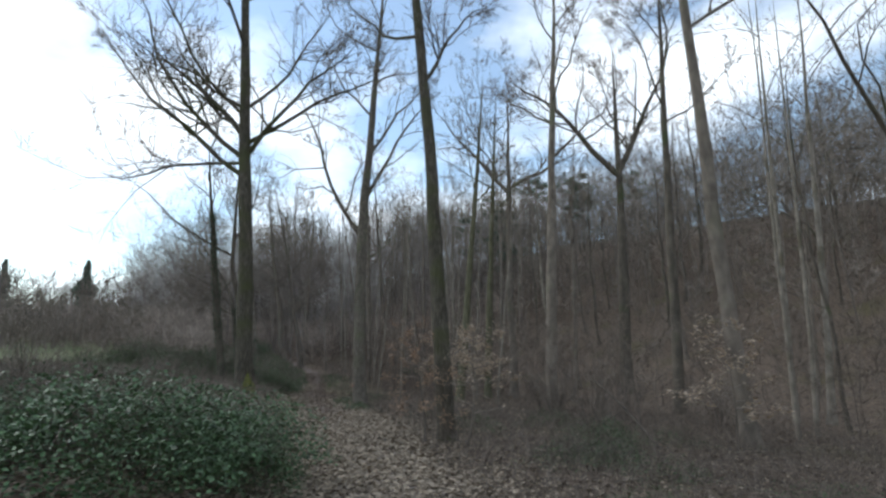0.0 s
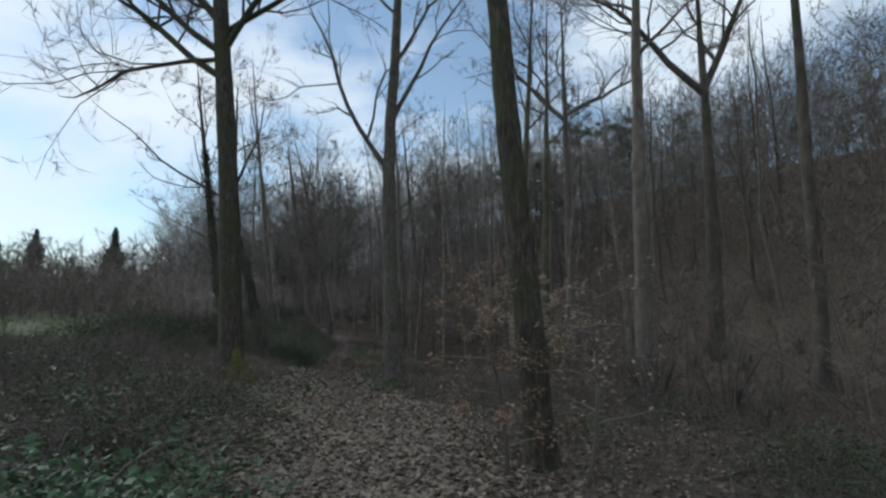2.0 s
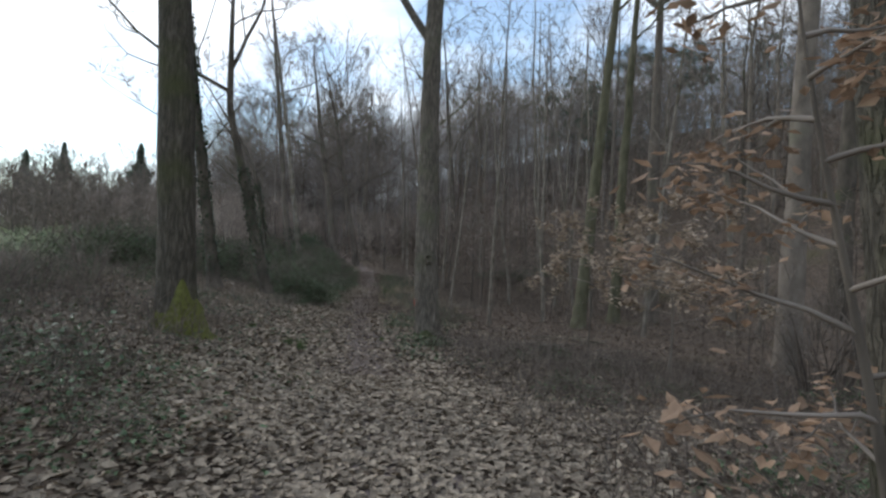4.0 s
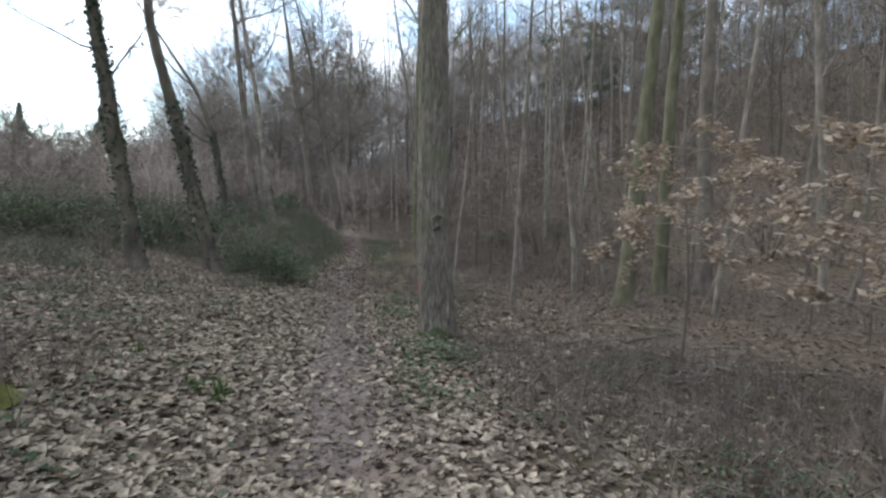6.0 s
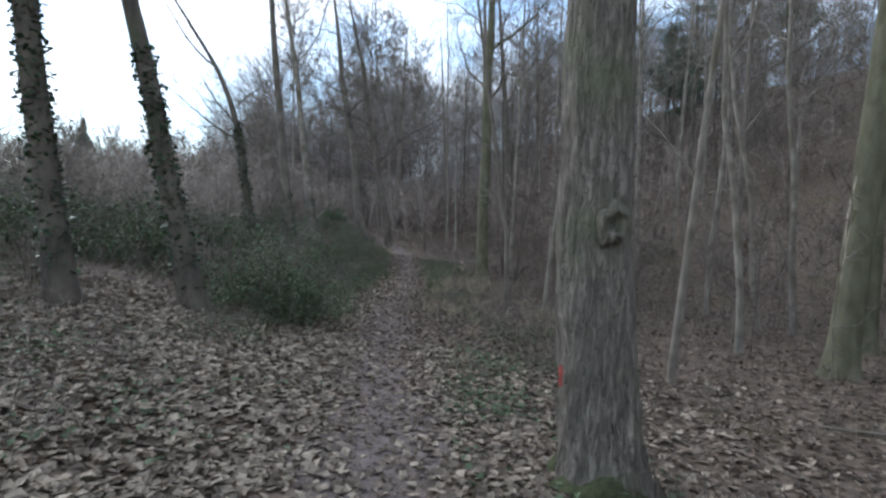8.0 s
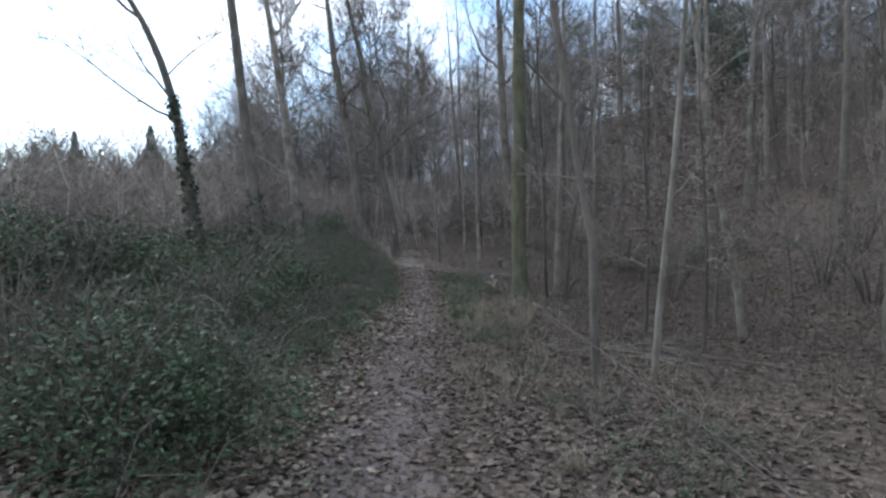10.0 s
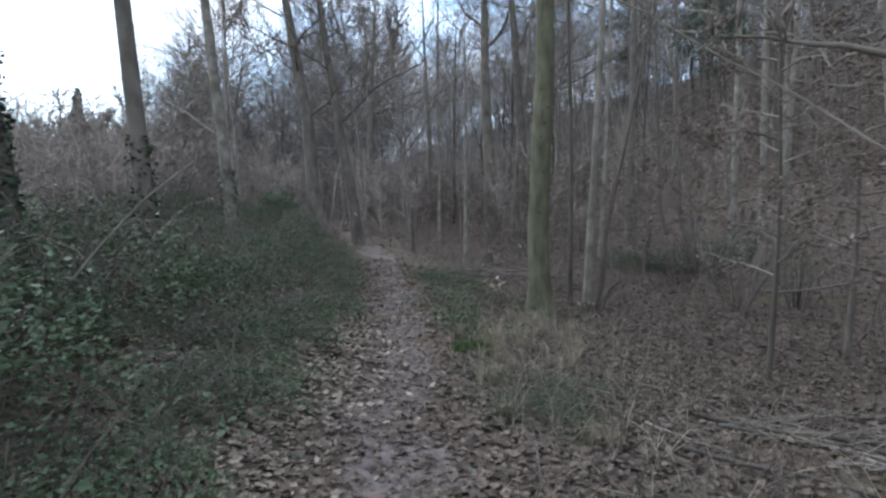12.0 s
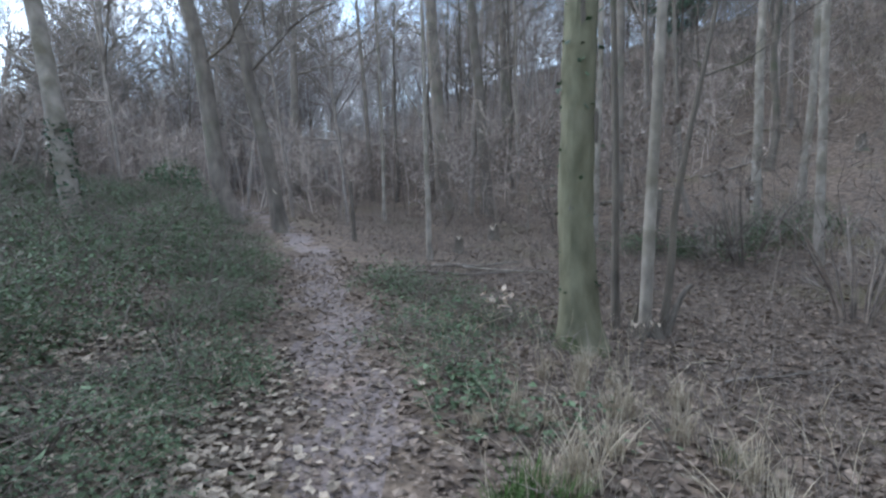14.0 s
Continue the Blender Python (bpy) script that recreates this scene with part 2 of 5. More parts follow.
def strands(P, R, sides=3):
    """Tapered tubes along many polylines at once. P: (M, K, 3), R: (M, K)."""
    M, K, _ = P.shape
    T = np.gradient(P, axis=1)
    T /= np.linalg.norm(T, axis=2, keepdims=True) + 1e-9
    ref = np.where(np.abs(T[..., 2:3]) > 0.8, np.array([1.0, 0, 0]), np.array([0, 0, 1.0]))
    ref = np.repeat(ref[:, :1], K, axis=1)
    A = np.cross(T, ref)
    A /= np.linalg.norm(A, axis=2, keepdims=True) + 1e-9
    B = np.cross(T, A)
    ang = np.arange(sides) * 2 * math.pi / sides
    V = P[:, :, None] + R[:, :, None, None] * (A[:, :, None] * np.cos(ang)[:, None] + B[:, :, None] * np.sin(ang)[:, None])
    i = np.arange(M * K * sides).reshape(M, K, sides)
    j = np.roll(i, -1, axis=2)
    F = np.stack([i[:, :-1], j[:, :-1], j[:, 1:], i[:, 1:]], axis=-1).reshape(-1, 4)
    return V.reshape(-1, 3), F


def join(parts):
    """Joins (verts, faces) pairs into one."""
    vs, fs, n = [], [], 0
    for v, f in parts:
        vs.append(v)
        fs.append(np.asarray(f) + n)
        n += len(v)
    return np.concatenate(vs), fs


def shoots(rng, P, R, count, ratio, angle, K, up=0.15, start=0.25, thick=0.55, wander=0.18, floor=0.0025):
    """Side shoots along parent polylines; returns their polylines and radii."""
    M, KP, _ = P.shape
    length = np.linalg.norm(np.diff(P, axis=1), axis=2).sum(1)
    n = M * count
    own = np.repeat(np.arange(M), count)
    t = rng.uniform(start, 1.0, n)
    f = t * (KP - 1)
    k = np.minimum(f.astype(int), KP - 2)
    w = (f - k)[:, None]
    pos = P[own, k] * (1 - w) + P[own, k + 1] * w
    rad = R[own, k] * (1 - w[:, 0]) + R[own, k + 1] * w[:, 0]
    tan = P[own, k + 1] - P[own, k]
    tan /= np.linalg.norm(tan, axis=1, keepdims=True) + 1e-9
    rnd = rng.normal(size=(n, 3))
    perp = rnd - (rnd * tan).sum(1, keepdims=True) * tan
    perp /= np.linalg.norm(perp, axis=1, keepdims=True) + 1e-9
    a = np.radians(rng.uniform(*angle, n))[:, None]
    d = tan * np.cos(a) + perp * np.sin(a) + np.array([0, 0, up])
    d /= np.linalg.norm(d, axis=1, keepdims=True)
    L = length[own] * ratio * (1.15 - 0.75 * t) * rng.uniform(0.6, 1.3, n)
    r0 = np.maximum(rad * thick, floor)
    out = np.empty((n, K, 3))
    out[:, 0] = pos
    step = (L / (K - 1))[:, None]
    for i in range(1, K):
        d = d + rng.normal(size=(n, 3)) * wander + np.array([0, 0, up * 0.5])
        d /= np.linalg.norm(d, axis=1, keepdims=True)
        out[:, i] = out[:, i - 1] + d * step
    taper = np.linspace(1, 0.25, K)[None]
    return out, np.maximum(r0[:, None] * taper, floor * 0.6)


def slivers(rng, P, count, length, width, spread=0.55, up=0.15):
    """The finest twigs along parent polylines: one thin triangle each."""
    M, K, _ = P.shape
    a = np.repeat(np.arange(M), count)
    t = rng.uniform(0.15, K - 1.02, len(a))
    k = t.astype(int)
    w = (t - k)[:, None]
    p = P[a, k] * (1 - w) + P[a, k + 1] * w
    d = P[a, k + 1] - P[a, k]
    d = d / (np.linalg.norm(d, axis=1, keepdims=True) + 1e-9) + rng.normal(0, spread, (len(a), 3)) + np.array([0, 0, up])
    d /= np.linalg.norm(d, axis=1, keepdims=True)
    side = np.cross(d, rng.normal(size=d.shape))
    side /= np.linalg.norm(side, axis=1, keepdims=True) + 1e-9
    L = rng.uniform(0.5, 1.5, (len(a), 1)) * length
    tri = np.stack([p - side * width, p + side * width, p + d * L], axis=1).reshape(-1, 3)
    return tri, np.arange(len(tri)).reshape(-1, 3)


def value_noise(rng, shape, th, h):
    """Smooth noise on a cylinder: th and h in grid cells, wrapping in th."""
    g = rng.uniform(-1, 1, shape)
    a, b = np.floor(th).astype(int), np.floor(h).astype(int)
    fa, fb = th - a, h - b
    fa, fb = fa * fa * (3 - 2 * fa), fb * fb * (3 - 2 * fb)
    a0, a1 = a % shape[0], (a + 1) % shape[0]
    b0, b1 = np.clip(b, 0, shape[1] - 1), np.clip(b + 1, 0, shape[1] - 1)
    return (g[a0, b0] * (1 - fa) + g[a1, b0] * fa) * (1 - fb) + (g[a0, b1] * (1 - fa) + g[a1, b1] * fa) * fb


def trunk_mesh(name, rng, pts, rad, mat, sides, rings, ridge, flare):
    """A trunk along a polyline, with root flare and ridged bark."""
    seg = np.linspace(0, 1, len(pts))
    h = np.linspace(0, 1, rings) ** 1.35
    C = np.stack([np.interp(h, seg, pts[:, i]) for i in range(3)], axis=1)
    R = np.interp(h, seg, rad)
    z = C[:, 2] - C[0, 2]
    th = np.linspace(0, 2 * math.pi, sides, endpoint=False)
    TH, Z = np.meshgrid(th, z)
    rr = np.repeat(R[:, None], sides, axis=1)
    lobes = 1 + 0.35 * np.cos(TH * rng.integers(3, 6) + rng.uniform(0, 6))
    rr = rr * (1 + flare * np.exp(-np.maximum(Z, 0) / 0.22) * lobes)
    big = value_noise(rng, (6, 60), TH / (2 * math.pi) * 6, Z / 0.5)
    rr = rr * (1 + 0.06 * big)
    if ridge:
        cells = 34
        wob = 0.7 * value_noise(rng, (8, 200), TH / (2 * math.pi) * 8, Z / 0.18)
        plates = value_noise(rng, (cells, 160), TH / (2 * math.pi) * cells + wob, Z / 0.2)
        rr = rr * (1 + ridge * np.tanh(2.5 * plates))
    V = np.stack([C[:, :1] + rr * np.cos(TH), C[:, 1:2] + rr * np.sin(TH), np.repeat(C[:, 2:3], sides, axis=1)], axis=-1)
    i = np.arange(rings * sides).reshape(rings, sides)
    j = np.roll(i, -1, axis=1)
    F = np.stack([i[:-1], j[:-1], j[1:], i[1:]], axis=-1).reshape(-1, 4)
    return solid(name, V.reshape(-1, 3), [F], mat)


def part(name, data, parent, label=""):
    ob = new(name, data)
    ob.parent = parent
    if label:
        tagged(ob, label)
    return ob


# ---------------------------------------------------------------- kinds of things
AXES = {}


def tree(x, y, r, height, lean, label, mat=None, fork=5.0, limbs=(), n_limb=7, spread=(35, 60), density=1.0, limb_len=0.32,
         bend=0.0, crook=0.012, limb_r=0.45, ridge=0.0, sides=14, rings=30, flare=0.5, seed=1, kinks=(), name="tree", twig=None, category="bare tree", slim=1.0, origin=False):
    """A bare tree: trunk, limbs and twigs. lean: metres aside for a metre of height; kinks: (height, dx, dy)."""
    rng = np.random.default_rng(seed)
    z0 = 0.0 if origin else float(floor_z(x, y)) - 0.06
    base = new(name)
    base.location = (x, y, z0)
    h = np.linspace(0, 1, 13)
    pts = np.stack([lean[0] * h * height, lean[1] * h * height, h * height], axis=1)
    pts[:, 0] += bend * np.sin(h * math.pi) + np.cumsum(rng.normal(0, crook, 13)) * height * 0.12
    pts[:, 1] += np.cumsum(rng.normal(0, crook, 13)) * height * 0.12
    for kz, dx, dy in kinks:
        k = np.clip((pts[:, 2] - kz) / 1.5, 0, None)
        pts[:, 0] += dx * k
        pts[:, 1] += dy * k
    AXES[base.name] = pts
    rad = r * (1 - h) ** 0.75 * slim + r * 0.02
    rad[0] = r
    part("trunk", trunk_mesh("trunk", rng, pts, rad, mat or M_GREY, sides, rings, ridge, flare), base)
    trunk_at = lambda z: np.array([np.interp(z, pts[:, 2], pts[:, i]) for i in range(3)])
    main = list(limbs)
    for i in range(n_limb):
        z = fork + (height * 0.93 - fork) * (i + rng.uniform(0, 0.8)) / max(n_limb, 1)
        main.append((z, i * 137.5 + rng.uniform(-30, 30), 90 - rng.uniform(*spread), height * limb_len * (1.0 - 0.4 * z / height) * rng.uniform(0.8, 1.2), 0))
    if main:
        P, R = np.empty((len(main), 9, 3)), np.empty((len(main), 9))
        for i, (z, az, el, length, lr) in enumerate(main):
            p = trunk_at(z)
            a, e = radians(az), radians(el)
            d = np.array([math.cos(a) * math.cos(e), math.sin(a) * math.cos(e), math.sin(e)])
            tr = float(np.interp(z, pts[:, 2], rad))
            stray = 0.10 if lr else 0.19
            lr = lr or tr * limb_r
            for k in range(9):
                P[i, k] = p
                R[i, k] = max(lr * (1 - k / 8.6) ** 0.8, 0.006)
                d = d + rng.normal(0, stray, 3) + np.array([0, 0, 0.05])
                d /= np.linalg.norm(d)
                p = p + d * length / 8
        c = lambda n: max(1, int(round(n * density)))
        P2, R2 = shoots(rng, P, R, c(8), 0.5, (28, 62), 6, up=0.18, start=0.15, wander=0.27, thick=0.5)
        P3, R3 = shoots(rng, P2, R2, c(5), 0.5, (25, 60), 4, up=0.12, floor=0.004, wander=0.3)
        per = len(P2) // len(P)
        for i in range(len(P)):
            v, f = join([strands(P[i:i + 1], R[i:i + 1], 6), strands(P2[i * per:(i + 1) * per], R2[i * per:(i + 1) * per], 4)])
            part("limb", solid("limb", v, f, mat or M_GREY), base)
        tw = [strands(P3, R3, 3)]
        if density > 0.4:
            reach = np.linalg.norm(np.diff(P3, axis=1), axis=2).sum(1).mean()
            tw.append(slivers(rng, P3, c(7), reach * 0.55, 0.006))
        v, f = join(tw)
        tagged(part("crown", solid("crown", v, f, twig or M_TWIG), base), kind="stuff")
    return tagged(base, label, category)


def leaf_cloud(rng, pos, size, tilt=1.0, droop=0.0, width=0.55, plain=False):
    """Folded pointed leaves at the given places, of four triangles, or of two where plain."""
    n = len(pos)
    yaw = rng.uniform(0, 2 * math.pi, n)
    d = np.stack([np.cos(yaw), np.sin(yaw), rng.normal(0, 0.35 * tilt, n) - droop], axis=1)
    d /= np.linalg.norm(d, axis=1, keepdims=True)
    up = np.stack([rng.normal(0, 0.4 * tilt, n), rng.normal(0, 0.4 * tilt, n), np.ones(n)], axis=1)
    s = np.cross(d, up)
    s /= np.linalg.norm(s, axis=1, keepdims=True) + 1e-9
    nrm = np.cross(s, d)
    L = (size * rng.uniform(0.65, 1.35, n))[:, None]
    w = L * width * rng.uniform(0.8, 1.2, n)[:, None] * 0.5
    curl = L * rng.uniform(-0.15, 0.3, n)[:, None]
    if plain:
        V = np.stack([pos - d * L * 0.5, pos + s * w + nrm * curl, pos + d * L * 0.5, pos - s * w + nrm * curl], axis=1)
        b = np.arange(n)[:, None] * 4
        return V.reshape(-1, 3), np.concatenate([b + np.array([[0, 1, 2]]), b + np.array([[0, 2, 3]])])
    V = np.stack([pos - d * L * 0.5, pos + s * w + nrm * curl * 0.6, pos + d * L * 0.5 + nrm * curl * 0.5, pos - s * w + nrm * curl * 0.6, pos - nrm * curl * 0.1], axis=1)
    b = np.arange(n)[:, None] * 5
    F = np.concatenate([b + np.array([[0, 1, 4]]), b + np.array([[1, 2, 4]]), b + np.array([[2, 3, 4]]), b + np.array([[3, 0, 4]])])
    return V.reshape(-1, 3), F


def beech_sapling(x, y, height, spread, leaves, label, mat, seed, lean=(0, 0), layers=9, low=0.25, r=0.02, leaf=0.065, bark=None):
    """A young beech that holds its dead leaves on level sprays."""
    rng = np.random.default_rng(seed)
    base = new("beech_sapling")
    base.location = (x, y, float(floor_z(x, y)) - 0.03)
    h = np.linspace(0, 1, 10)
    stem = np.stack([lean[0] * h * height + 0.05 * np.sin(5 * h), lean[1] * h * height + 0.04 * np.sin(4 * h + 1), h * height], axis=1)
    part("stem", trunk_mesh("stem", rng, stem, r * (1 - 0.85 * h), bark or M_GREY, 8, 16, 0, 0.2), base)
    P, R = np.empty((layers * 2, 6, 3)), np.empty((layers * 2, 6))
    for i in range(layers * 2):
        t = low + (1 - low) * (i / (layers * 2)) ** 0.9
        p = np.array([np.interp(t, h, stem[:, k]) for k in range(3)])
        a = i * 2.4 + rng.uniform(-0.4, 0.4)
        d = np.array([math.cos(a), math.sin(a), 0.35])
        L = spread * (1.15 - 0.65 * t) * rng.uniform(0.7, 1.2)
        for k in range(6):
            P[i, k], R[i, k] = p, max(r * 0.4 * (1 - k / 6), 0.0025)
            d = d + rng.normal(0, 0.12, 3) - np.array([0, 0, 0.06])
            d /= np.linalg.norm(d)
            p = p + d * L / 5
    P2, R2 = shoots(rng, P, R, 6, 0.42, (30, 55), 4, up=0.0, floor=0.0018)
    v, f = join([strands(P, R, 4), strands(P2, R2, 3)])
    tagged(part("crown", solid("crown", v, f, M_TWIG), base), kind="stuff")
    span = np.linalg.norm(np.diff(P2, axis=1), axis=2).sum(1)
    k = rng.choice(len(P2), leaves, p=span / span.sum())
    s = rng.uniform(0.2, 3, leaves)
    i0 = np.minimum(s.astype(int), 2)
    w = (s - i0)[:, None]
    pos = P2[k, i0] * (1 - w) + P2[k, i0 + 1] * w + rng.normal(0, 0.035, (leaves, 3)) - np.array([0, 0, 0.02])
    v, f = leaf_cloud(rng, pos, leaf, 0.9, 0.35)
    tagged(part("foliage", solid("foliage", v, [f], mat, smooth=False), base), kind="stuff")
    return tagged(base, label, "beech sapling")


def bush(name, label, category, mat, size, leaves, leaf, seed, arch=26, stem_mat=None, origin=None, shell=0.55, width=0.6):
    """A mound of leaves over arching stems, with an uneven outline. size: half widths and height."""
    rng = np.random.default_rng(seed)
    base = new(name)
    if origin:
        base.location = (*origin, float(floor_z(*origin)) - 0.04)
    sx, sy, sz = size
    P, R = np.empty((arch, 8, 3)), np.empty((arch, 8))
    for i in range(arch):
        a, k = rng.uniform(0, 2 * math.pi), rng.uniform(0.3, 1.15)
        s = np.linspace(0, 1, 8)
        b = rng.uniform(-0.35, 0.35, 2)
        P[i] = np.stack([sx * (b[0] + k * np.cos(a) * s), sy * (b[1] + k * np.sin(a) * s), sz * rng.uniform(0.7, 1.25) * (4 * s * (1 - 0.72 * s) / 1.4)], axis=1)
        R[i] = np.linspace(0.006, 0.0025, 8)
    P2, R2 = shoots(rng, P, R, 3, 0.4, (30, 70), 4, up=0.05, floor=0.002)
    v, f = join([strands(P, R, 3), strands(P2, R2, 3)])
    tagged(part("cane_tangle", solid("cane_tangle", v, f, stem_mat or M_STEM), base), kind="stuff")
    d = rng.normal(size=(leaves, 3))
    d[:, 2] = np.abs(d[:, 2])
    d /= np.linalg.norm(d, axis=1, keepdims=True)
    az = np.arctan2(d[:, 1], d[:, 0])
    edge = 1 + 0.16 * np.sin(3 * az + seed) + 0.10 * np.sin(5 * az + 2 * seed) + 0.12 * np.sin(7 * az + 6 * d[:, 2])
    q = (shell + (1 - shell) * rng.uniform(0, 1, leaves) ** 0.6)[:, None] * edge[:, None]
    pos = d * q * np.array([sx, sy, sz]) + rng.normal(0, 0.03, (leaves, 3))
    pos[:, 2] = np.abs(pos[:, 2]) + 0.02
    v, f = leaf_cloud(rng, pos, leaf, 1.3, 0.1, width, plain=leaves < 3000)
    tagged(part("foliage", solid("foliage", v, [f], mat, smooth=False), base), kind="stuff")
    return tagged(base, label, category)


def bare_shrub(height, spread, stems, seed, mat=None, density=1.0):
    """Many thin stems from one stool, with twigs."""
    rng = np.random.default_rng(seed)
    base = new("bare_shrub")
    P, R = np.empty((stems, 8, 3)), np.empty((stems, 8))
    for i in range(stems):
        a = rng.uniform(0, 2 * math.pi)
        out_ = spread * rng.uniform(0.2, 1)
        s = np.linspace(0, 1, 8)
        P[i] = np.stack([math.cos(a) * (0.12 + out_ * s ** 1.4), math.sin(a) * (0.12 + out_ * s ** 1.4), height * rng.uniform(0.6, 1.1) * s], axis=1)
        P[i] += np.cumsum(rng.normal(0, 0.05, (8, 3)), axis=0) * height * 0.2 * s[:, None]
        R[i] = np.linspace(0.016, 0.004, 8) * rng.uniform(0.6, 1.3)
    P2, R2 = shoots(rng, P, R, int(7 * density), 0.38, (20, 55), 4, up=0.15, floor=0.003)
    fine = slivers(rng, P2, int(6 * density), height * 0.14, 0.0035)
    v, f = strands(P, R, 3)
    tagged(part("woody_stool", solid("woody_stool", v, [f], mat or M_STEM), base), kind="stuff")
    v, f = join([strands(P2, R2, 3), fine])
    tagged(part("crown", solid("crown", v, f, M_TWIG), base), kind="stuff")
    return base


def grass_tuft(n, length, mat, seed, droop=0.5):
    """A tuft of bent blades from one root."""
    rng = np.random.default_rng(seed)
    a = rng.uniform(0, 2 * math.pi, n)
    o = rng.uniform(0.1, 1.0, n) * droop
    s = np.linspace(0, 1, 5)
    L = length * rng.uniform(0.5, 1.2, n)
    root = rng.normal(0, 0.05, (n, 2))
    P = np.empty((n, 5, 3))
    P[..., 0] = root[:, :1] + (L * o * np.cos(a))[:, None] * s ** 1.7
    P[..., 1] = root[:, 1:] + (L * o * np.sin(a))[:, None] * s ** 1.7
    P[..., 2] = L[:, None] * (s - 0.45 * (o[:, None] * s ** 2.2))
    side = np.stack([-np.sin(a), np.cos(a), np.zeros(n)], axis=1)[:, None] * (np.array([0.0025, 0.003, 0.0026, 0.002, 0.0004])[None, :, None])
    V = np.stack([P - side, P + side], axis=2)
    i = np.arange(n * 10).reshape(n, 5, 2)
    F = np.stack([i[:, :-1, 0], i[:, :-1, 1], i[:, 1:, 1], i[:, 1:, 0]], axis=-1).reshape(-1, 4)
    return solid("blades", V.reshape(-1, 3), [F], mat)


def fallen_branch(x, y, length, r, az, label, seed, mat=None, twigs=3):
    rng = np.random.default_rng(seed)
    base = new("fallen_branch")
    s = np.linspace(-0.5, 0.5, 9)
    px = x + np.cos(radians(az)) * s * length + np.cumsum(rng.normal(0, 0.02, 9))
    py = y + np.sin(radians(az)) * s * length + np.cumsum(rng.normal(0, 0.02, 9))
    pz = floor_z(px, py) + r * 0.8 + 0.012
    base.location = (x, y, float(floor_z(x, y)))
    P = np.stack([px, py, pz], axis=1)[None] - np.array(base.location)
    R = np.linspace(r, r * 0.45, 9)[None]
    v, f = strands(P, R, 7)
    part("stick", solid("stick", v, [f], mat or M_GREY), base)
    if twigs:
        P2, R2 = shoots(rng, P, R, twigs, 0.4, (25, 55), 5, up=0.05, floor=0.003)
        v, f = strands(P2, R2, 4)
        tagged(part("side_shoot", solid("side_shoot", v, [f], mat or M_GREY), base), kind="stuff")
    return tagged(base, label, "fallen branch")


# ---------------------------------------------------------------- ground
def axis_steps(lo, hi, fine_lo, fine_hi, fine, reach):
    mid = np.arange(fine_lo, fine_hi + fine, fine)
    out_ = np.cumsum(fine * 1.13 ** np.arange(1, 200))
    up_ = mid[-1] + out_[out_ < reach]
    dn_ = (mid[0] - out_[out_ < reach])[::-1]
    return np.r_[lo, dn_, mid, up_, hi]


gx = axis_steps(-2500, 2500, -12, 4, 0.15, 900)
gy = axis_steps(-2500, 2500, 2, 33, 0.17, 900)
GX, GY = np.meshgrid(gx, gy)
near = np.exp(-np.clip(np.hypot(GX + 3, GY - 15) - 25, 0, None) / 20)
GZ = ground_height(GX, GY) + (floor_z(GX, GY) - ground_height(GX, GY)) * near
iv = np.arange(GX.size).reshape(GX.shape)
GF = np.stack([iv[:-1, :-1], iv[:-1, 1:], iv[1:, 1:], iv[1:, :-1]], axis=-1).reshape(-1, 4)
cx, cy = (GX[:-1, :-1] + GX[1:, 1:]).ravel() / 2, (GY[:-1, :-1] + GY[1:, 1:]).ravel() / 2
cu = across(cx, cy) + 0.12 * np.sin(3.1 * cy) + 0.08 * np.sin(7.7 * cy + 2 * cx)
half = np.interp(cy, [0, 9, 14, 20, 30], [0.5, 0.8, 0.45, 0.36, 0.27])
slot = np.where(np.abs(cu) < half, 1, 0)
slot = np.where((cu < -10 + 1.2 * np.sin(0.5 * cy)) & (cy < 75), 2, slot)
ground = new("ground", solid("ground", np.stack([GX, GY, GZ], axis=-1).reshape(-1, 3), [GF], [M_LITTER, M_PATH, M_MEADOW], slot))
tagged(ground, "woodland floor of brown leaf litter with a trodden path", "ground", kind="structure")

# ---------------------------------------------------------------- trees along the walk
tree(-4.72, 12.85, 0.20, 17, (-0.070, 0.0), "tall grey tree with spreading limbs and yellow-green moss at its foot", M_OAK_BACKLIT, fork=6.0, seed=11, ridge=0.02, sides=28, rings=70,
     limbs=[(5.5, 176, 30, 7.0, 0.075), (6.0, 186, 40, 6.6, 0.075), (6.4, 8, 42, 4.5, 0.06), (6.6, 165, 52, 6.0, 0.08), (7.4, 30, 58, 4.5, 0.05), (5.9, 180, -4, 6.2, 0.045), (7.2, 182, 36, 6.0, 0.05), (6.9, 150, 22, 4.6, 0.045)], n_limb=8, density=1.45)
tree(0.05, 9.2, 0.145, 15, (-0.070, 0.0), "ridged oak trunk tinged with green algae beside the path", M_OAK_BACKLIT, fork=6.5, density=1.35, seed=12, ridge=0.05, sides=44, rings=120, n_limb=7, flare=0.35)
oak_by_path = tree(-2.62, 16.92, 0.205, 16, (-0.012, 0.0), "thick oak with ridged bark and mossy foot beside the path", M_OAK, fork=8.0, seed=13, ridge=0.045, sides=110, rings=230, flare=0.38,
     limbs=[(5.3, 172, 58, 6.0, 0.085), (6.6, 20, 62, 5.0, 0.07)], n_limb=7, density=1.1, kinks=((6.0, 0.10, 0.0),))
tree(3.05, 23.5, 0.19, 15, (0.010, 0.0), "slender grey tree forking high into spreading limbs", M_GREY, fork=9.6, density=1.35, seed=14, n_limb=4, spread=(28, 50), limbs=[(9.3, 150, 40, 6, 0.11), (9.5, 20, 45, 6, 0.11)])
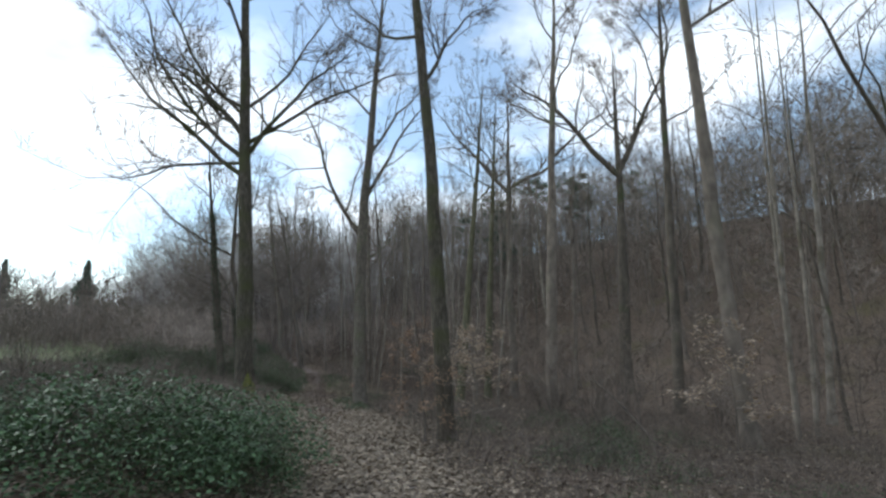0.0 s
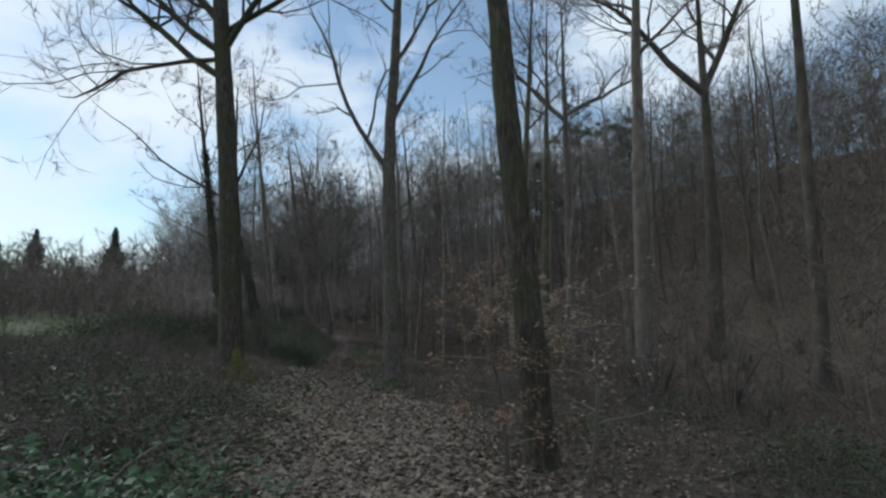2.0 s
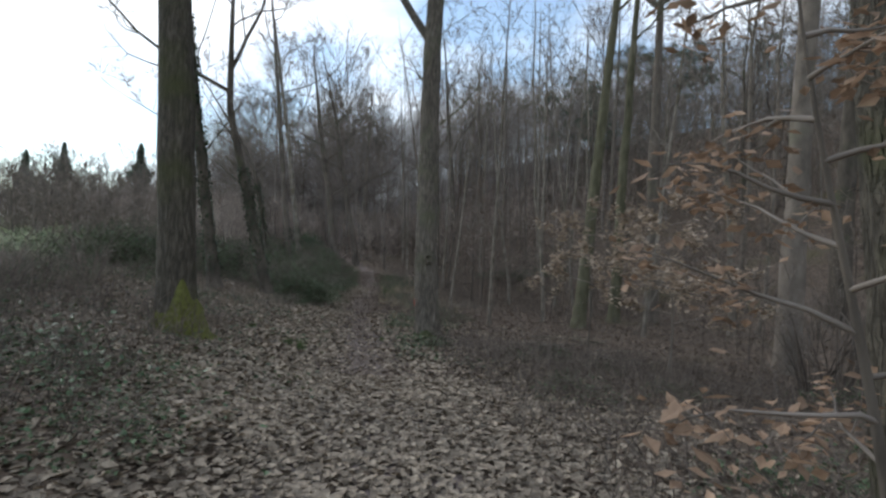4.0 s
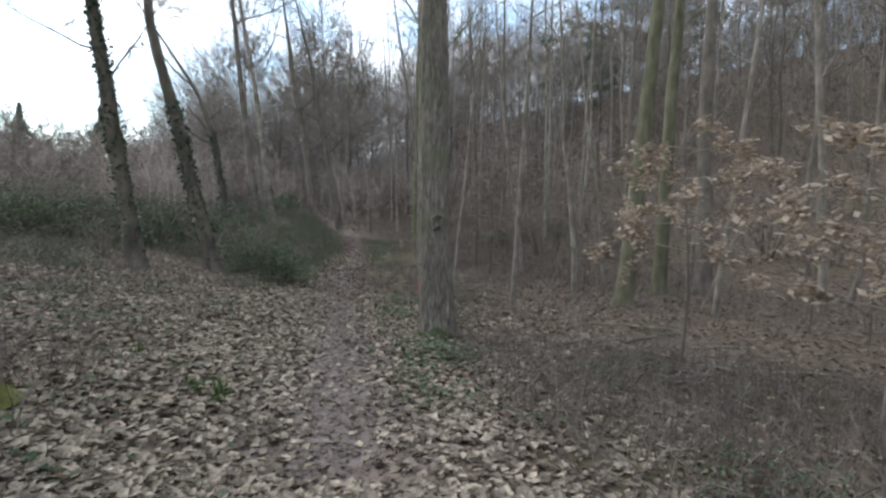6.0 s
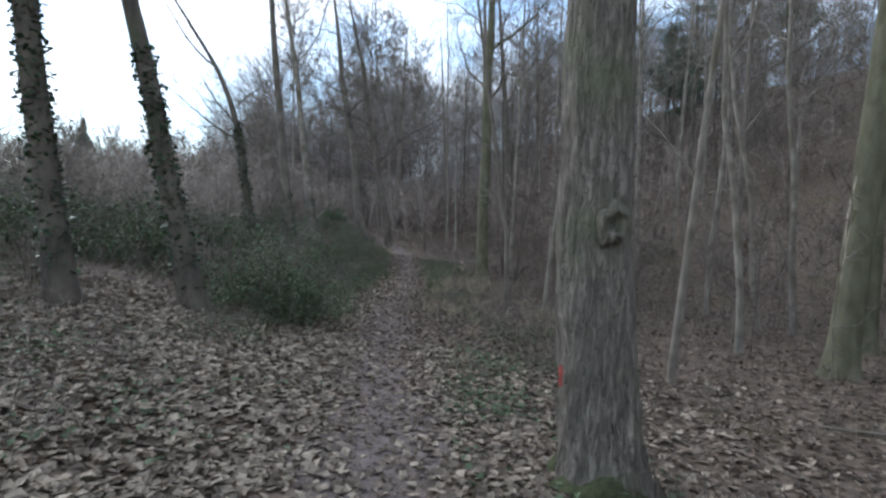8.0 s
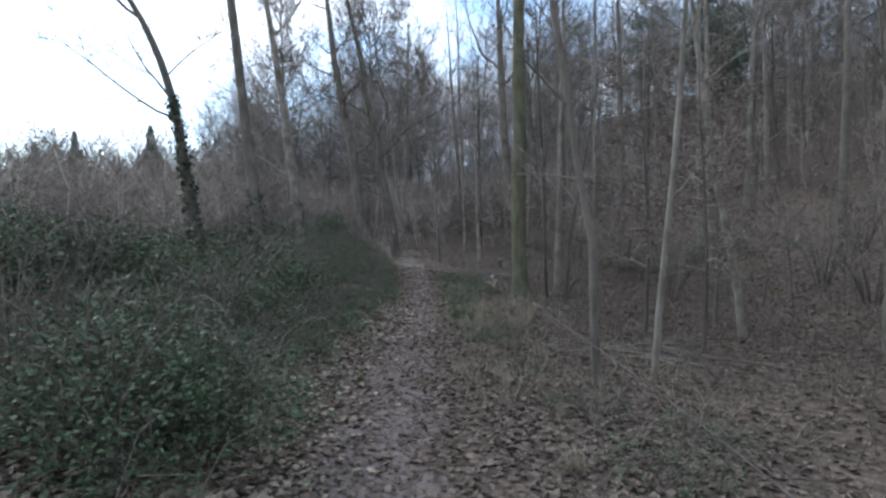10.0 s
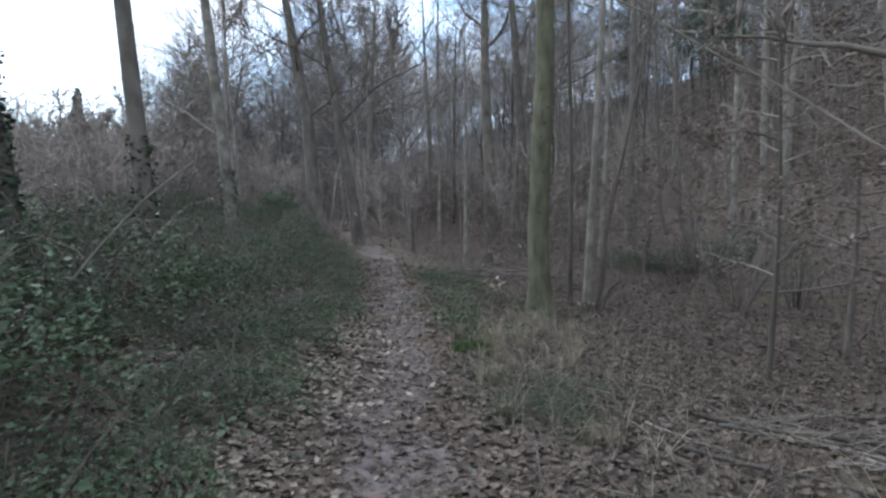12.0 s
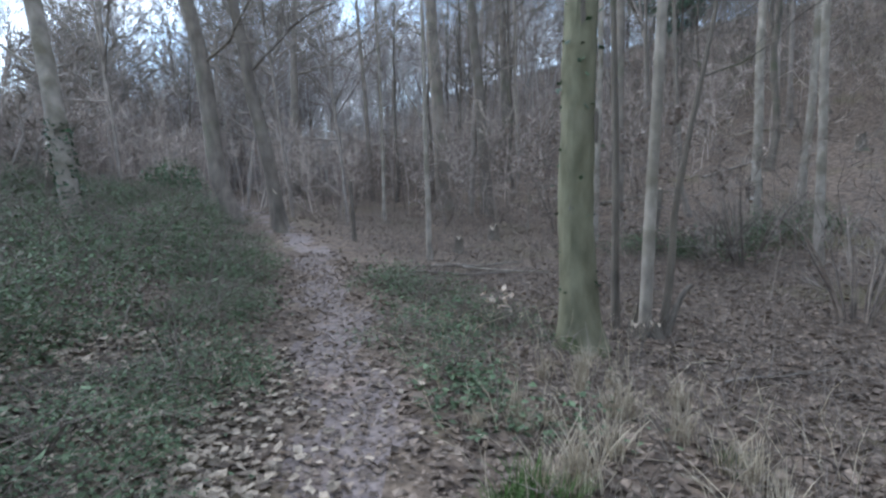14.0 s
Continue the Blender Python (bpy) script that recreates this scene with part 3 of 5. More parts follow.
tree(3.28, 16.5, 0.19, 16, (0.05, 0.0), "straight grey woodland tree with a bare crown", M_GREY, fork=8.0, density=1.35, seed=15, ridge=0.03, sides=20, rings=50)
tree(7.7, 22.9, 0.27, 16, (0.03, 0.0), "stout dark tree forking into upright limbs", M_DARK, fork=10.2, density=1.35, seed=16, n_limb=4, spread=(22, 45), limbs=[(9.6, 160, 48, 7, 0.15), (9.8, 15, 55, 7, 0.15)])
tree(6.83, 16.0, 0.165, 16, (0.06, 0.0), "dark woodland tree with upright limbs", M_DARK, fork=8.5, density=1.35, seed=17)
tree(5.35, 9.7, 0.155, 16, (-0.035, 0.0), "leaning pale grey tree over beech leaves", M_GREY, fork=8.0, density=1.35, seed=18, sides=20, rings=50, ridge=0.02)
tree(8.6, 8.0, 0.14, 13, (0.01, 0.0), "dark tree with a long limb rising over the path", M_DARK, fork=7.0, seed=35, density=0.8, limbs=[(3.7, 178, 40, 5.6, 0.06)])
tree(8.3, 13.0, 0.075, 12, (0.04, 0.0), "thin pale pole-like tree", M_PALE, fork=6, seed=19, density=0.6, n_limb=5)
tree(6.65, 10.45, 0.045, 10, (0.02, 0.0), "thin pale coppice pole beside a leaning tree", M_PALE, fork=4.5, seed=33, density=0.5, n_limb=5, flare=0.3)
tree(7.25, 10.8, 0.05, 10, (0.075, 0.0), "thin pale coppice pole beside a leaning tree", M_PALE, fork=4.2, seed=34, density=0.5, n_limb=5, flare=0.3, kinks=((1.0, -0.06, 0),))
tree(8.9, 12.7, 0.09, 12, (0.07, 0.0), "thin pale pole-like tree", M_PALE, fork=6, seed=20, density=0.6, n_limb=5)
leaning_dark = tree(-6.72, 19.3, 0.128, 8.8, (-0.25, -0.03), "dark leaning tree with a crooked forked top", M_DARK, fork=6.2, seed=21, sides=24, rings=60, ridge=0.03,
     limbs=[(4.8, 180, 27, 5.4, 0.055), (5.3, 20, 62, 3.5, 0.05)], n_limb=4, kinks=((4.3, 0.38, 0.0),), density=0.8)
ivy_tree = tree(-7.45, 18.31, 0.132, 8.8, (-0.125, -0.02), "leaning dark trunk wrapped in ivy", M_DARK, fork=6.0, seed=22, sides=20, rings=50, ridge=0.03, n_limb=5, limbs=[(3.4, 185, 5, 2.4, 0.02), (2.9, 10, 50, 1.6, 0.02)])
ivy_tree_far = tree(-9.65, 25.5, 0.10, 8, (-0.125, -0.02), "thin ivy-clad tree with dead branches on one side", M_DARK, fork=6.0, seed=23, n_limb=4, density=0.8,
     limbs=[(2.9, 190, 28, 2.6, 0.025), (3.2, 175, 45, 3.0, 0.025), (4.6, 185, 35, 3.0, 0.03), (3.6, 20, 45, 1.3, 0.015)], kinks=((3.2, -0.35, 0), (4.4, -0.5, 0)))
bramble_tree = tree(-9.6, 27.25, 0.117, 14, (-0.092, -0.015), "straight leaning grey tree rising from brambles", M_GREY, fork=7.0, seed=24, sides=18, rings=40, density=0.8)
flaking_tree = tree(-11.2, 32.2, 0.135, 14, (-0.108, -0.015), "pale leaning tree with flaking bark", M_PALE, fork=6.5, seed=25, sides=18, rings=40, density=0.8, limbs=[(2.3, 170, 25, 2.6, 0.03)], kinks=((5.2, -0.1, 0),))
tree(-10.75, 37.3, 0.22, 13, (-0.165, -0.01), "leaning grey tree at the path's side, one of a pair", M_GREY, fork=3.6, seed=26, density=1.5, n_limb=11, limb_len=0.36, spread=(45, 80), crook=0.04, limb_r=0.24)
tree(-10.05, 37.8, 0.185, 13, (-0.18, -0.01), "leaning grey tree at the path's side, one of a pair", M_GREY, fork=3.6, seed=27, density=1.4, n_limb=10, limb_len=0.36, spread=(45, 80), crook=0.04, limb_r=0.24)
tree(-1.56, 19.85, 0.042, 8, (0.04, -0.22), "slim crooked sapling with a side branch", M_PALE, fork=4.2, seed=28, n_limb=5, limbs=[(2.1, 165, 40, 0.9, 0.018)], density=0.5, flare=0.25)
scarred = tree(0.62, 21.1, 0.165, 14, (0.09, 0.01), "mossy green trunk with a strip of bare wood", M_MOSSY, fork=7.5, seed=29, ridge=0.02, sides=30, rings=70)
tree(1.8, 22.9, 0.16, 14, (0.045, 0.007), "mossy green woodland trunk", M_MOSSY, fork=8, seed=30, sides=18, rings=40)
for i, (px, py, pr, lx) in enumerate([(1.5, 24.2, 0.055, -0.02), (3.0, 24.3, 0.055, 0.115), (0.95, 24.3, 0.05, -0.10), (-0.2, 22.0, 0.05, -0.05), (0.4, 25.8, 0.06, 0.04), (2.0, 20.2, 0.05, 0.10), (4.2, 21.0, 0.08, -0.03), (-1.0, 26.6, 0.06, -0.06)]):
    tree(px, py, pr, 10, (lx, 0.01), "thin pale hazel pole in the wood", M_PALE, fork=3.5, seed=40 + i, density=0.45, n_limb=6, limb_len=0.22, flare=0.3, crook=0.04, limbs=[(1.2, 180, 70, 3.2, 0.017)] if i in (0, 4) else [])
tree(-3.50, 23.3, 0.044, 9, (-0.028, -0.02), "slim grey birch leaning over the path", M_GREY, fork=3.6, seed=50, kinks=((1.55, -0.19, 0),), n_limb=6, density=0.6, limbs=[(2.15, 175, 15, 0.7, 0.016), (2.9, 200, 35, 1.0, 0.02), (1.75, 104, 30, 2.1, 0.007)], flare=0.25, sides=20, rings=50)
tree(-2.87, 23.65, 0.038, 9, (0.095, 0.02), "slim birch with white bark patches", M_PALE, fork=3.2, seed=51, n_limb=6, density=0.6, flare=0.25, sides=18, rings=40, limbs=[(2.0, 20, 35, 0.8, 0.010)])
tree(-6.1, 33.6, 0.052, 7, (-0.02, 0.0), "slim white crooked sapling", M_PALE, fork=2.4, seed=52, n_limb=4, density=0.4, limbs=[(2.4, 160, 45, 0.9, 0.02)], flare=0.2)
tree(-5.85, 43.5, 0.27, 16, (-0.05, 0.0), "stout grey tree deeper in the wood", M_GREY, fork=7, seed=53)
tree(-4.4, 41.5, 0.19, 16, (-0.09, 0.0), "grey tree deeper in the wood", M_GREY, fork=7, seed=54)
green_trunk = tree(-4.62, 29.35, 0.168, 15, (0.012, 0.0), "green algae-covered trunk with peeling bark, wide at the foot", M_MOSSY, fork=6.5, seed=55, ridge=0.03, sides=52, rings=150, flare=0.72)
tree(-3.83, 29.8, 0.062, 11, (0.015, 0.0), "pale coppice stem beside the green trunk", M_PALE, fork=4.5, seed=56, density=0.5, flare=0.3)
tree(-4.08, 29.95, 0.042, 8, (-0.03, 0.0), "dark coppice stem beside the green trunk", M_DARK, fork=3.5, seed=57, density=0.4, n_limb=4, flare=0.3)
tree(-3.68, 29.78, 0.04, 5, (0.16, 0.02), "dark crooked coppice stem", M_DARK, fork=2.6, seed=58, density=0.35, n_limb=3, kinks=((0.7, -0.15, 0), (1.3, 0.2, 0)), flare=0.3)
for i, (px, py, pr, lx) in enumerate([(0.66, 35.6, 0.10, 0.0), (0.3, 33.2, 0.075, -0.015), (2.2, 36.5, 0.09, 0.06), (-1.4, 38.0, 0.13, 0.0), (-2.6, 36.0, 0.07, 0.02), (3.6, 33.5, 0.11, 0.02), (-7.6, 40.0, 0.06, -0.03), (-3.2, 47.0, 0.2, -0.03), (-13.0, 50.0, 0.24, 0.02), (-9.0, 48.0, 0.12, -0.06)]):
    tree(px, py, pr, 14, (lx, 0.0), "grey woodland tree beyond the path", M_GREY if pr > 0.1 else M_PALE, fork=5.5, seed=70 + i, density=0.7)


def trunk_of(owner):
    return next(c for c in owner.children if c.name.startswith("trunk"))


def ivy_on(owner, r0, height, count, seed):
    """Ivy leaves clinging round a trunk."""
    rng = np.random.default_rng(seed)
    h = rng.uniform(0.3, height, count)
    a = rng.uniform(0, 2 * math.pi, count)
    rr = r0 * (1 - h / 14) + np.minimum(rng.exponential(0.026, count), 0.075)
    line = AXES[owner.name]
    pos = np.stack([np.interp(h, line[:, 2], line[:, 0]) + rr * np.cos(a), np.interp(h, line[:, 2], line[:, 1]) + rr * np.sin(a), h], axis=1)
    v, f = leaf_cloud(rng, pos, 0.06, 1.5, 0.4, 0.9)
    tagged(part("ivy", solid("ivy", v, [f], M_IVY, smooth=False), trunk_of(owner), "dark green ivy leaves"), kind="stuff")


ivy_on(ivy_tree, 0.118, 6.0, 1900, 1)
ivy_on(leaning_dark, 0.11, 3.0, 1100, 4)
ivy_on(green_trunk, 0.175, 3.6, 70, 3)
ivy_on(bramble_tree, 0.125, 1.9, 420, 5)
ivy_on(flaking_tree, 0.14, 1.7, 420, 6)
ivy_on(ivy_tree_far, 0.10, 3.3, 950, 2)


def moss_skirt(x, y, r, h, seed, label, mat=None):
    """A cushion of moss round the foot of a trunk."""
    rng = np.random.default_rng(seed)
    th, k = np.linspace(0, 2 * math.pi, 40, endpoint=False), np.linspace(0, 1, 9)
    TH, K = np.meshgrid(th, k)
    edge = 1 + 0.35 * np.sin(2 * TH + seed) + 0.2 * np.sin(5 * TH + 2 * seed)
    rad = r * (1.12 + 0.75 * np.exp(-K * 3)) + 0.006 * rng.normal(size=K.shape) - 0.3 * r * K ** 6
    V = np.stack([rad * np.cos(TH), rad * np.sin(TH), -0.06 + h * K * np.clip(edge, 0.35, 2)], axis=-1)
    i = np.arange(K.size).reshape(K.shape)
    j = np.roll(i, -1, axis=1)
    F = np.stack([i[:-1], j[:-1], j[1:], i[1:]], axis=-1).reshape(-1, 4)
    ob = new("moss_cushion", solid("moss_cushion", V.reshape(-1, 3), [F], mat or M_MOSS))
    ob.location = (x, y, float(floor_z(x, y)))
    return tagged(ob, label, "moss")


moss_skirt(-4.72, 12.85, 0.215, 0.42, 3, "yellow-green moss round the foot of a grey tree")
moss_skirt(-2.62, 16.92, 0.213, 0.15, 4, "dark green moss round the foot of an oak", M_DARKMOSS)
moss_skirt(-4.62, 29.35, 0.20, 0.14, 6, "green moss round the foot of a trunk", M_DARKMOSS)


def trunk_patch(owner, r, lean, angle, z0, z1, half, mat, name, label, seed):
    """A ragged thin patch lying on the bark of a trunk."""
    rng = np.random.default_rng(seed)
    h, w = np.linspace(0, 1, 14), np.linspace(-1, 1, 7)
    H, W = np.meshgrid(h, w, indexing="ij")
    span = half * np.sin(np.clip(H, 0.02, 0.98) * math.pi) ** 0.5 * (1 + 0.25 * np.sin(9 * H + seed))
    a = radians(angle) + W * span
    z = z0 + (z1 - z0) * H
    rr = r * (1.10 - 0.03 * np.abs(W)) + 0.004 * rng.normal(size=H.shape) * (np.abs(W) < 0.9)
    V = np.stack([lean[0] * z + rr * np.cos(a), lean[1] * z + rr * np.sin(a), z], axis=-1)
    i = np.arange(H.size).reshape(H.shape)
    F = np.stack([i[:-1, :-1], i[:-1, 1:], i[1:, 1:], i[1:, :-1]], axis=-1).reshape(-1, 4)
    part(name, solid(name, V.reshape(-1, 3), [F], mat), trunk_of(owner), label)


trunk_patch(oak_by_path, 0.213, (-0.012, 0.0), 214, 0.60, 0.72, 0.09, M_RED, "paint_mark", "small faded red paint mark", 1)
for k, (ang, za, zb) in enumerate([(236, 1.75, 2.05), (222, 2.3, 2.75), (250, 2.9, 3.15), (226, 1.15, 1.4), (300, 1.9, 2.2)]):
    trunk_patch(green_trunk, 0.163, (0.012, 0.0), ang, za, zb, 0.16, M_DARK, "bark_flake", "dark loose flake of bark", 10 + k)


def knot(owner, r, lean, angle, z, wide, tall, seed):
    """An old branch scar: a swollen rim round a dark hollow."""
    rng = np.random.default_rng(seed)
    q, a = np.meshgrid(np.linspace(0, 1, 9), np.linspace(0, 2 * math.pi, 22, endpoint=False), indexing="ij")
    edge = 1 + 0.18 * np.sin(2 * a + 1) + 0.10 * np.sin(5 * a)
    up = tall * q * edge * np.sin(a)
    th = radians(angle) + wide / r * q * edge * np.cos(a)
    rise = 0.022 * np.exp(-((q - 0.55) / 0.2) ** 2) - 0.03 * np.exp(-(q / 0.35) ** 2) - 0.03 * q ** 8 + 0.004 * rng.normal(size=q.shape)
    rr = r * 1.05 + rise
    V = np.stack([lean[0] * (z + up) + rr * np.cos(th), lean[1] * (z + up) + rr * np.sin(th), z + up], axis=-1)
    i = np.arange(q.size).reshape(q.shape)
    j = np.roll(i, -1, axis=1)
    F = np.stack([i[:-1], j[:-1], j[1:], i[1:]], axis=-1).reshape(-1, 4)
    part("knot", solid("knot", V.reshape(-1, 3), [F], M_OAK), trunk_of(owner), "swollen branch scar with a dark hollow")


knot(oak_by_path, 0.213, (-0.012, 0.0), 286, 1.45, 0.085, 0.13, 1)
trunk_patch(scarred, 0.162, (0.09, 0.01), 215, 1.1, 2.5, 0.28, M_SCAR, "bare_strip", "pale strip of barkless wood", 2)

# ---------------------------------------------------------------- young beeches that keep their leaves
beech_sapling(-0.30, 8.80, 2.05, 0.66, 1500, "beech sapling holding orange-brown dead leaves before an oak", M_BEECH, 1, lean=(-0.13, 0.0), low=0.12, leaf=0.043)
beech_sapling(0.35, 8.6, 1.8, 0.9, 280, "sparse beech sapling with pale curled leaves", M_BEECH_PALE, 2, lean=(0.10, -0.02), low=0.3, layers=8, leaf=0.044)
beech_sapling(4.85, 9.2, 2.3, 1.0, 1000, "beech sapling with pale dead leaves under a leaning tree", M_BEECH_PALE, 3, low=0.2, leaf=0.075)
beech_sapling(0.15, 16.5, 2.5, 1.35, 2000, "beech sapling with level sprays of pale brown leaves", M_BEECH_PALE, 4, low=0.45, layers=8, leaf=0.085)
beech_sapling(0.85, 14.5, 2.3, 1.3, 1700, "beech sapling with level sprays of pale brown leaves", M_BEECH_PALE, 5, low=0.35, layers=8, leaf=0.085)
beech_sapling(-2.45, 26.75, 4.6, 1.3, 3800, "young beech thick with reddish-brown dead leaves", M_BEECH_OLD, 6, low=0.2, layers=16, r=0.03, leaf=0.055, bark=M_DARK)
beech_sapling(-2.0, 25.1, 4.0, 1.2, 2600, "young beech thick with reddish-brown dead leaves", M_BEECH_OLD, 7, low=0.25, layers=14, r=0.027, leaf=0.055, bark=M_DARK)
beech_sapling(-1.1, 27.8, 4.5, 1.3, 1800, "young beech with reddish-brown dead leaves", M_BEECH_OLD, 8, low=0.25, layers=12, r=0.04)
beech_sapling(-5.3, 29.75, 0.45, 0.3, 26, "tiny sapling with bleached white leaves", M_BEECH_PALE, 9, low=0.3, layers=3, r=0.006, leaf=0.09)
for i, (px, py) in enumerate([(-7.6, 43), (-9.2, 44.5), (-6.8, 46), (-8.4, 47.5), (-3.9, 37), (-2.2, 33.0), (6.0, 27)]):
    beech_sapling(px, py, 2.8, 1.3, 900, "distant young beech with russet leaves", M_BEECH_OLD, 20 + i, low=0.15, layers=9, leaf=0.09)

# ---------------------------------------------------------------- evergreen bush and brambles
bush("evergreen_bush", "large dense dark green bush at the start of the path", "bush", M_HOLLY, (1.7, 1.3, 0.74), 15500, 0.044, 5, arch=30, origin=(-3.05, 4.9), shell=0.6)
bush("evergreen_bush", "lower part of a dark green bush by the path", "bush", M_HOLLY, (0.9, 0.9, 0.6), 5600, 0.044, 6, arch=16, origin=(-2.2, 5.9), shell=0.6)
bush("evergreen_bush", "dark green bush behind the first one", "bush", M_HOLLY, (1.6, 1.2, 0.5), 6500, 0.046, 7, arch=22, origin=(-4.6, 5.6), shell=0.6)

bush("evergreen_bush", "dark green bush among the brambles", "bush", M_HOLLY, (0.95, 0.85, 1.15), 3600, 0.075, 8, arch=12, origin=(-13.6, 39.6), shell=0.5)

bramble_a = bush("bramble", "tangled bramble with dark green leaves beside the path", "bramble", M_BRAMBLE, (1.0, 0.9, 0.85), 2900, 0.048, 31, arch=24)
bramble_b = bush("bramble", "tangled bramble with dark green leaves beside the path", "bramble", M_BRAMBLE, (1.1, 1.0, 0.65), 2600, 0.048, 32, arch=26)
bramble_c = bush("bramble", "low sparse bramble with few leaves among dead stems", "bramble", M_BRAMBLE, (1.1, 1.0, 0.45), 800, 0.055, 33, arch=26)
for ob in (bramble_a, bramble_b, bramble_c):
    tagged(ob, group="brambles along the path")


def set_down(ob, x, y, turn=0.0, size=1.0, sink=0.03, first=[]):
    """Sets a thing down at a place: the thing itself the first time, copies after that."""
    m = pose(x, y, float(floor_z(x, y)) - sink, 0, 0, turn)
    if ob.name in first:
        ob = copy_thing(ob, m)
    else:
        first.append(ob.name)
        ob.matrix_basis = m
    ob.scale = (size, size, size)
    return ob


rng = np.random.default_rng(77)
for y0 in np.arange(18.9, 38, 1.0):
    for k, off in enumerate((-1.25, -2.4, -3.8, -5.4)):
        if (y0 < 20.2 and off > -1.6) or (y0 < 20.6 and off < -4):
            continue
        yy = y0 + rng.uniform(-0.35, 0.35)
        grow = 0.95 if y0 < 25 else 0.72
        uu = off + rng.uniform(-0.3, 0.3) - (0.35 if y0 < 22 else 0)
        xx = float(np.interp(yy, CY, CX)) + uu / 0.95
        if yy < 21.2 and xx < -6.4:
            continue
        kind = (bramble_c if k == 0 or (k == 1 and y0 < 22.5) else bramble_a if rng.uniform() < 0.5 else bramble_b)
        set_down(kind, xx, yy, rng.uniform(0, 360), grow * (0.6 if k == 0 else 1.0 + 0.10 * k) * rng.uniform(0.85, 1.15))
for xx, yy, ss in [(-5.6, 30.3, 0.6), (-5.2, 29.7, 0.5), (-6.0, 31.2, 0.6), (-1.0, 34.0, 0.9), (0.2, 34.6, 0.9), (-1.9, 34.6, 0.8), (1.2, 35.0, 0.9), (2.6, 9.2, 0.7), (1.6, 7.6, 0.6), (2.3, 8.0, 0.55), (-2.3, 15.7, 0.35), (-1.0, 15.3, 0.4), (-0.5, 15.9, 0.45), (0.1, 15.0, 0.4),
                   (-6.2, 29.2, 0.45), (-8.4, 21.2, 0.55), (-9.2, 19.5, 0.5), (-7.9, 17.2, 0.45), (-6.4, 15.6, 0.4), (-5.9, 18.4, 0.5), (-7.2, 13.2, 0.45), (-2.5, 18.6, 0.4), (-3.0, 19.8, 0.4), (-3.3, 21.0, 0.45), (-3.7, 22.2, 0.4), (-4.3, 23.6, 0.4), (-4.7, 24.8, 0.4), (-2.4, 20.4, 0.45), (-2.9, 21.8, 0.45), (-3.6, 19.2, 0.3)]:
    set_down(bramble_b if ss > 0.6 else bramble_c, xx, yy, rng.uniform(0, 360), ss)

for i in range(34):
    yy = rng.uniform(24.5, 32)
    xx = float(np.interp(yy, CY, CX)) + (-rng.uniform(0.7, 3.4) if i < 26 else rng.uniform(0.6, 1.6))
    set_down(bramble_c, xx, yy, rng.uniform(0, 360), rng.uniform(0.3, 0.5))

for i, yy in enumerate(np.arange(20.0, 33.0, 0.62)):
    xx = float(np.interp(yy, CY, CX)) - (1.15 + 0.25 * math.sin(2.3 * i) + (0.15 if yy < 24 else 0.0)) / 0.95
    set_down(bramble_b if i % 2 else bramble_c, xx, float(yy), rng.uniform(0, 360), rng.uniform(0.40, 0.62))
for xx, yy, ss in [(-6.25, 19.9, 0.75), (-6.6, 20.3, 0.85), (-6.05, 20.6, 0.7), (-6.9, 21.0, 0.9)]:
    set_down(bramble_a, xx, yy, rng.uniform(0, 360), ss)


for i in range(20):
    xx, yy = rng.uniform(-14.0, -9.3), rng.uniform(19.6, 26.0)
    set_down((bramble_a, bramble_b, bramble_c)[i % 3], xx, yy, rng.uniform(0, 360), rng.uniform(1.0, 1.5))


def low_cover(label, n, seed, y_range, u_mid, u_sd, height, mat):
    """Ivy and bramble leaves creeping low over the litter, in patches."""
    rng = np.random.default_rng(seed)
    y = rng.uniform(*y_range, n)
    u = u_mid + rng.normal(0, u_sd, n)
    x = np.interp(y, CY, CX) + u / 0.95
    clump = np.sin(2.7 * x + 1.3 * y) * np.sin(2.1 * y - 1.9 * x + 1) + 0.6 * np.sin(6.1 * x + 2) * np.sin(5.3 * y)
    ok = (clump > rng.uniform(-0.5, 0.9, n)) & (np.abs(u) > 0.42)
    x, y = x[ok], y[ok]
    pos = np.stack([x, y, floor_z(x, y) + 0.015 + rng.exponential(height, len(x))], axis=1)
    pos[:, 2] = np.minimum(pos[:, 2], floor_z(x, y) + 0.4)
    v, f = leaf_cloud(rng, pos, 0.05, 0.9, 0.1, 0.7, True)
    return tagged(new("ground_cover", solid("ground_cover", v, [f], mat, smooth=False)), label, "ground cover", kind="stuff")


low_cover("low green bramble and ivy leaves creeping over dead leaves", 12000, 881, (19.8, 35), -1.9, 0.85, 0.09, M_BRAMBLE)
low_cover("low green leaves and grass across from the brambles", 5000, 882, (27.3, 32.5), 0.95, 0.3, 0.06, M_BRAMBLE)
low_cover("dark green low leaves on the bank beside the path", 9000, 884, (6.0, 11.5), -2.7, 0.75, 0.10, M_HOLLY)
low_cover("small green plants among the dead leaves on the bank", 6000, 885, (11.0, 18.0), -2.6, 1.0, 0.03, M_BRAMBLE)
low_cover("sparse green leaves among litter at the foot of oaks", 3000, 883, (14.0, 20), 0.9, 0.35, 0.04, M_BRAMBLE)

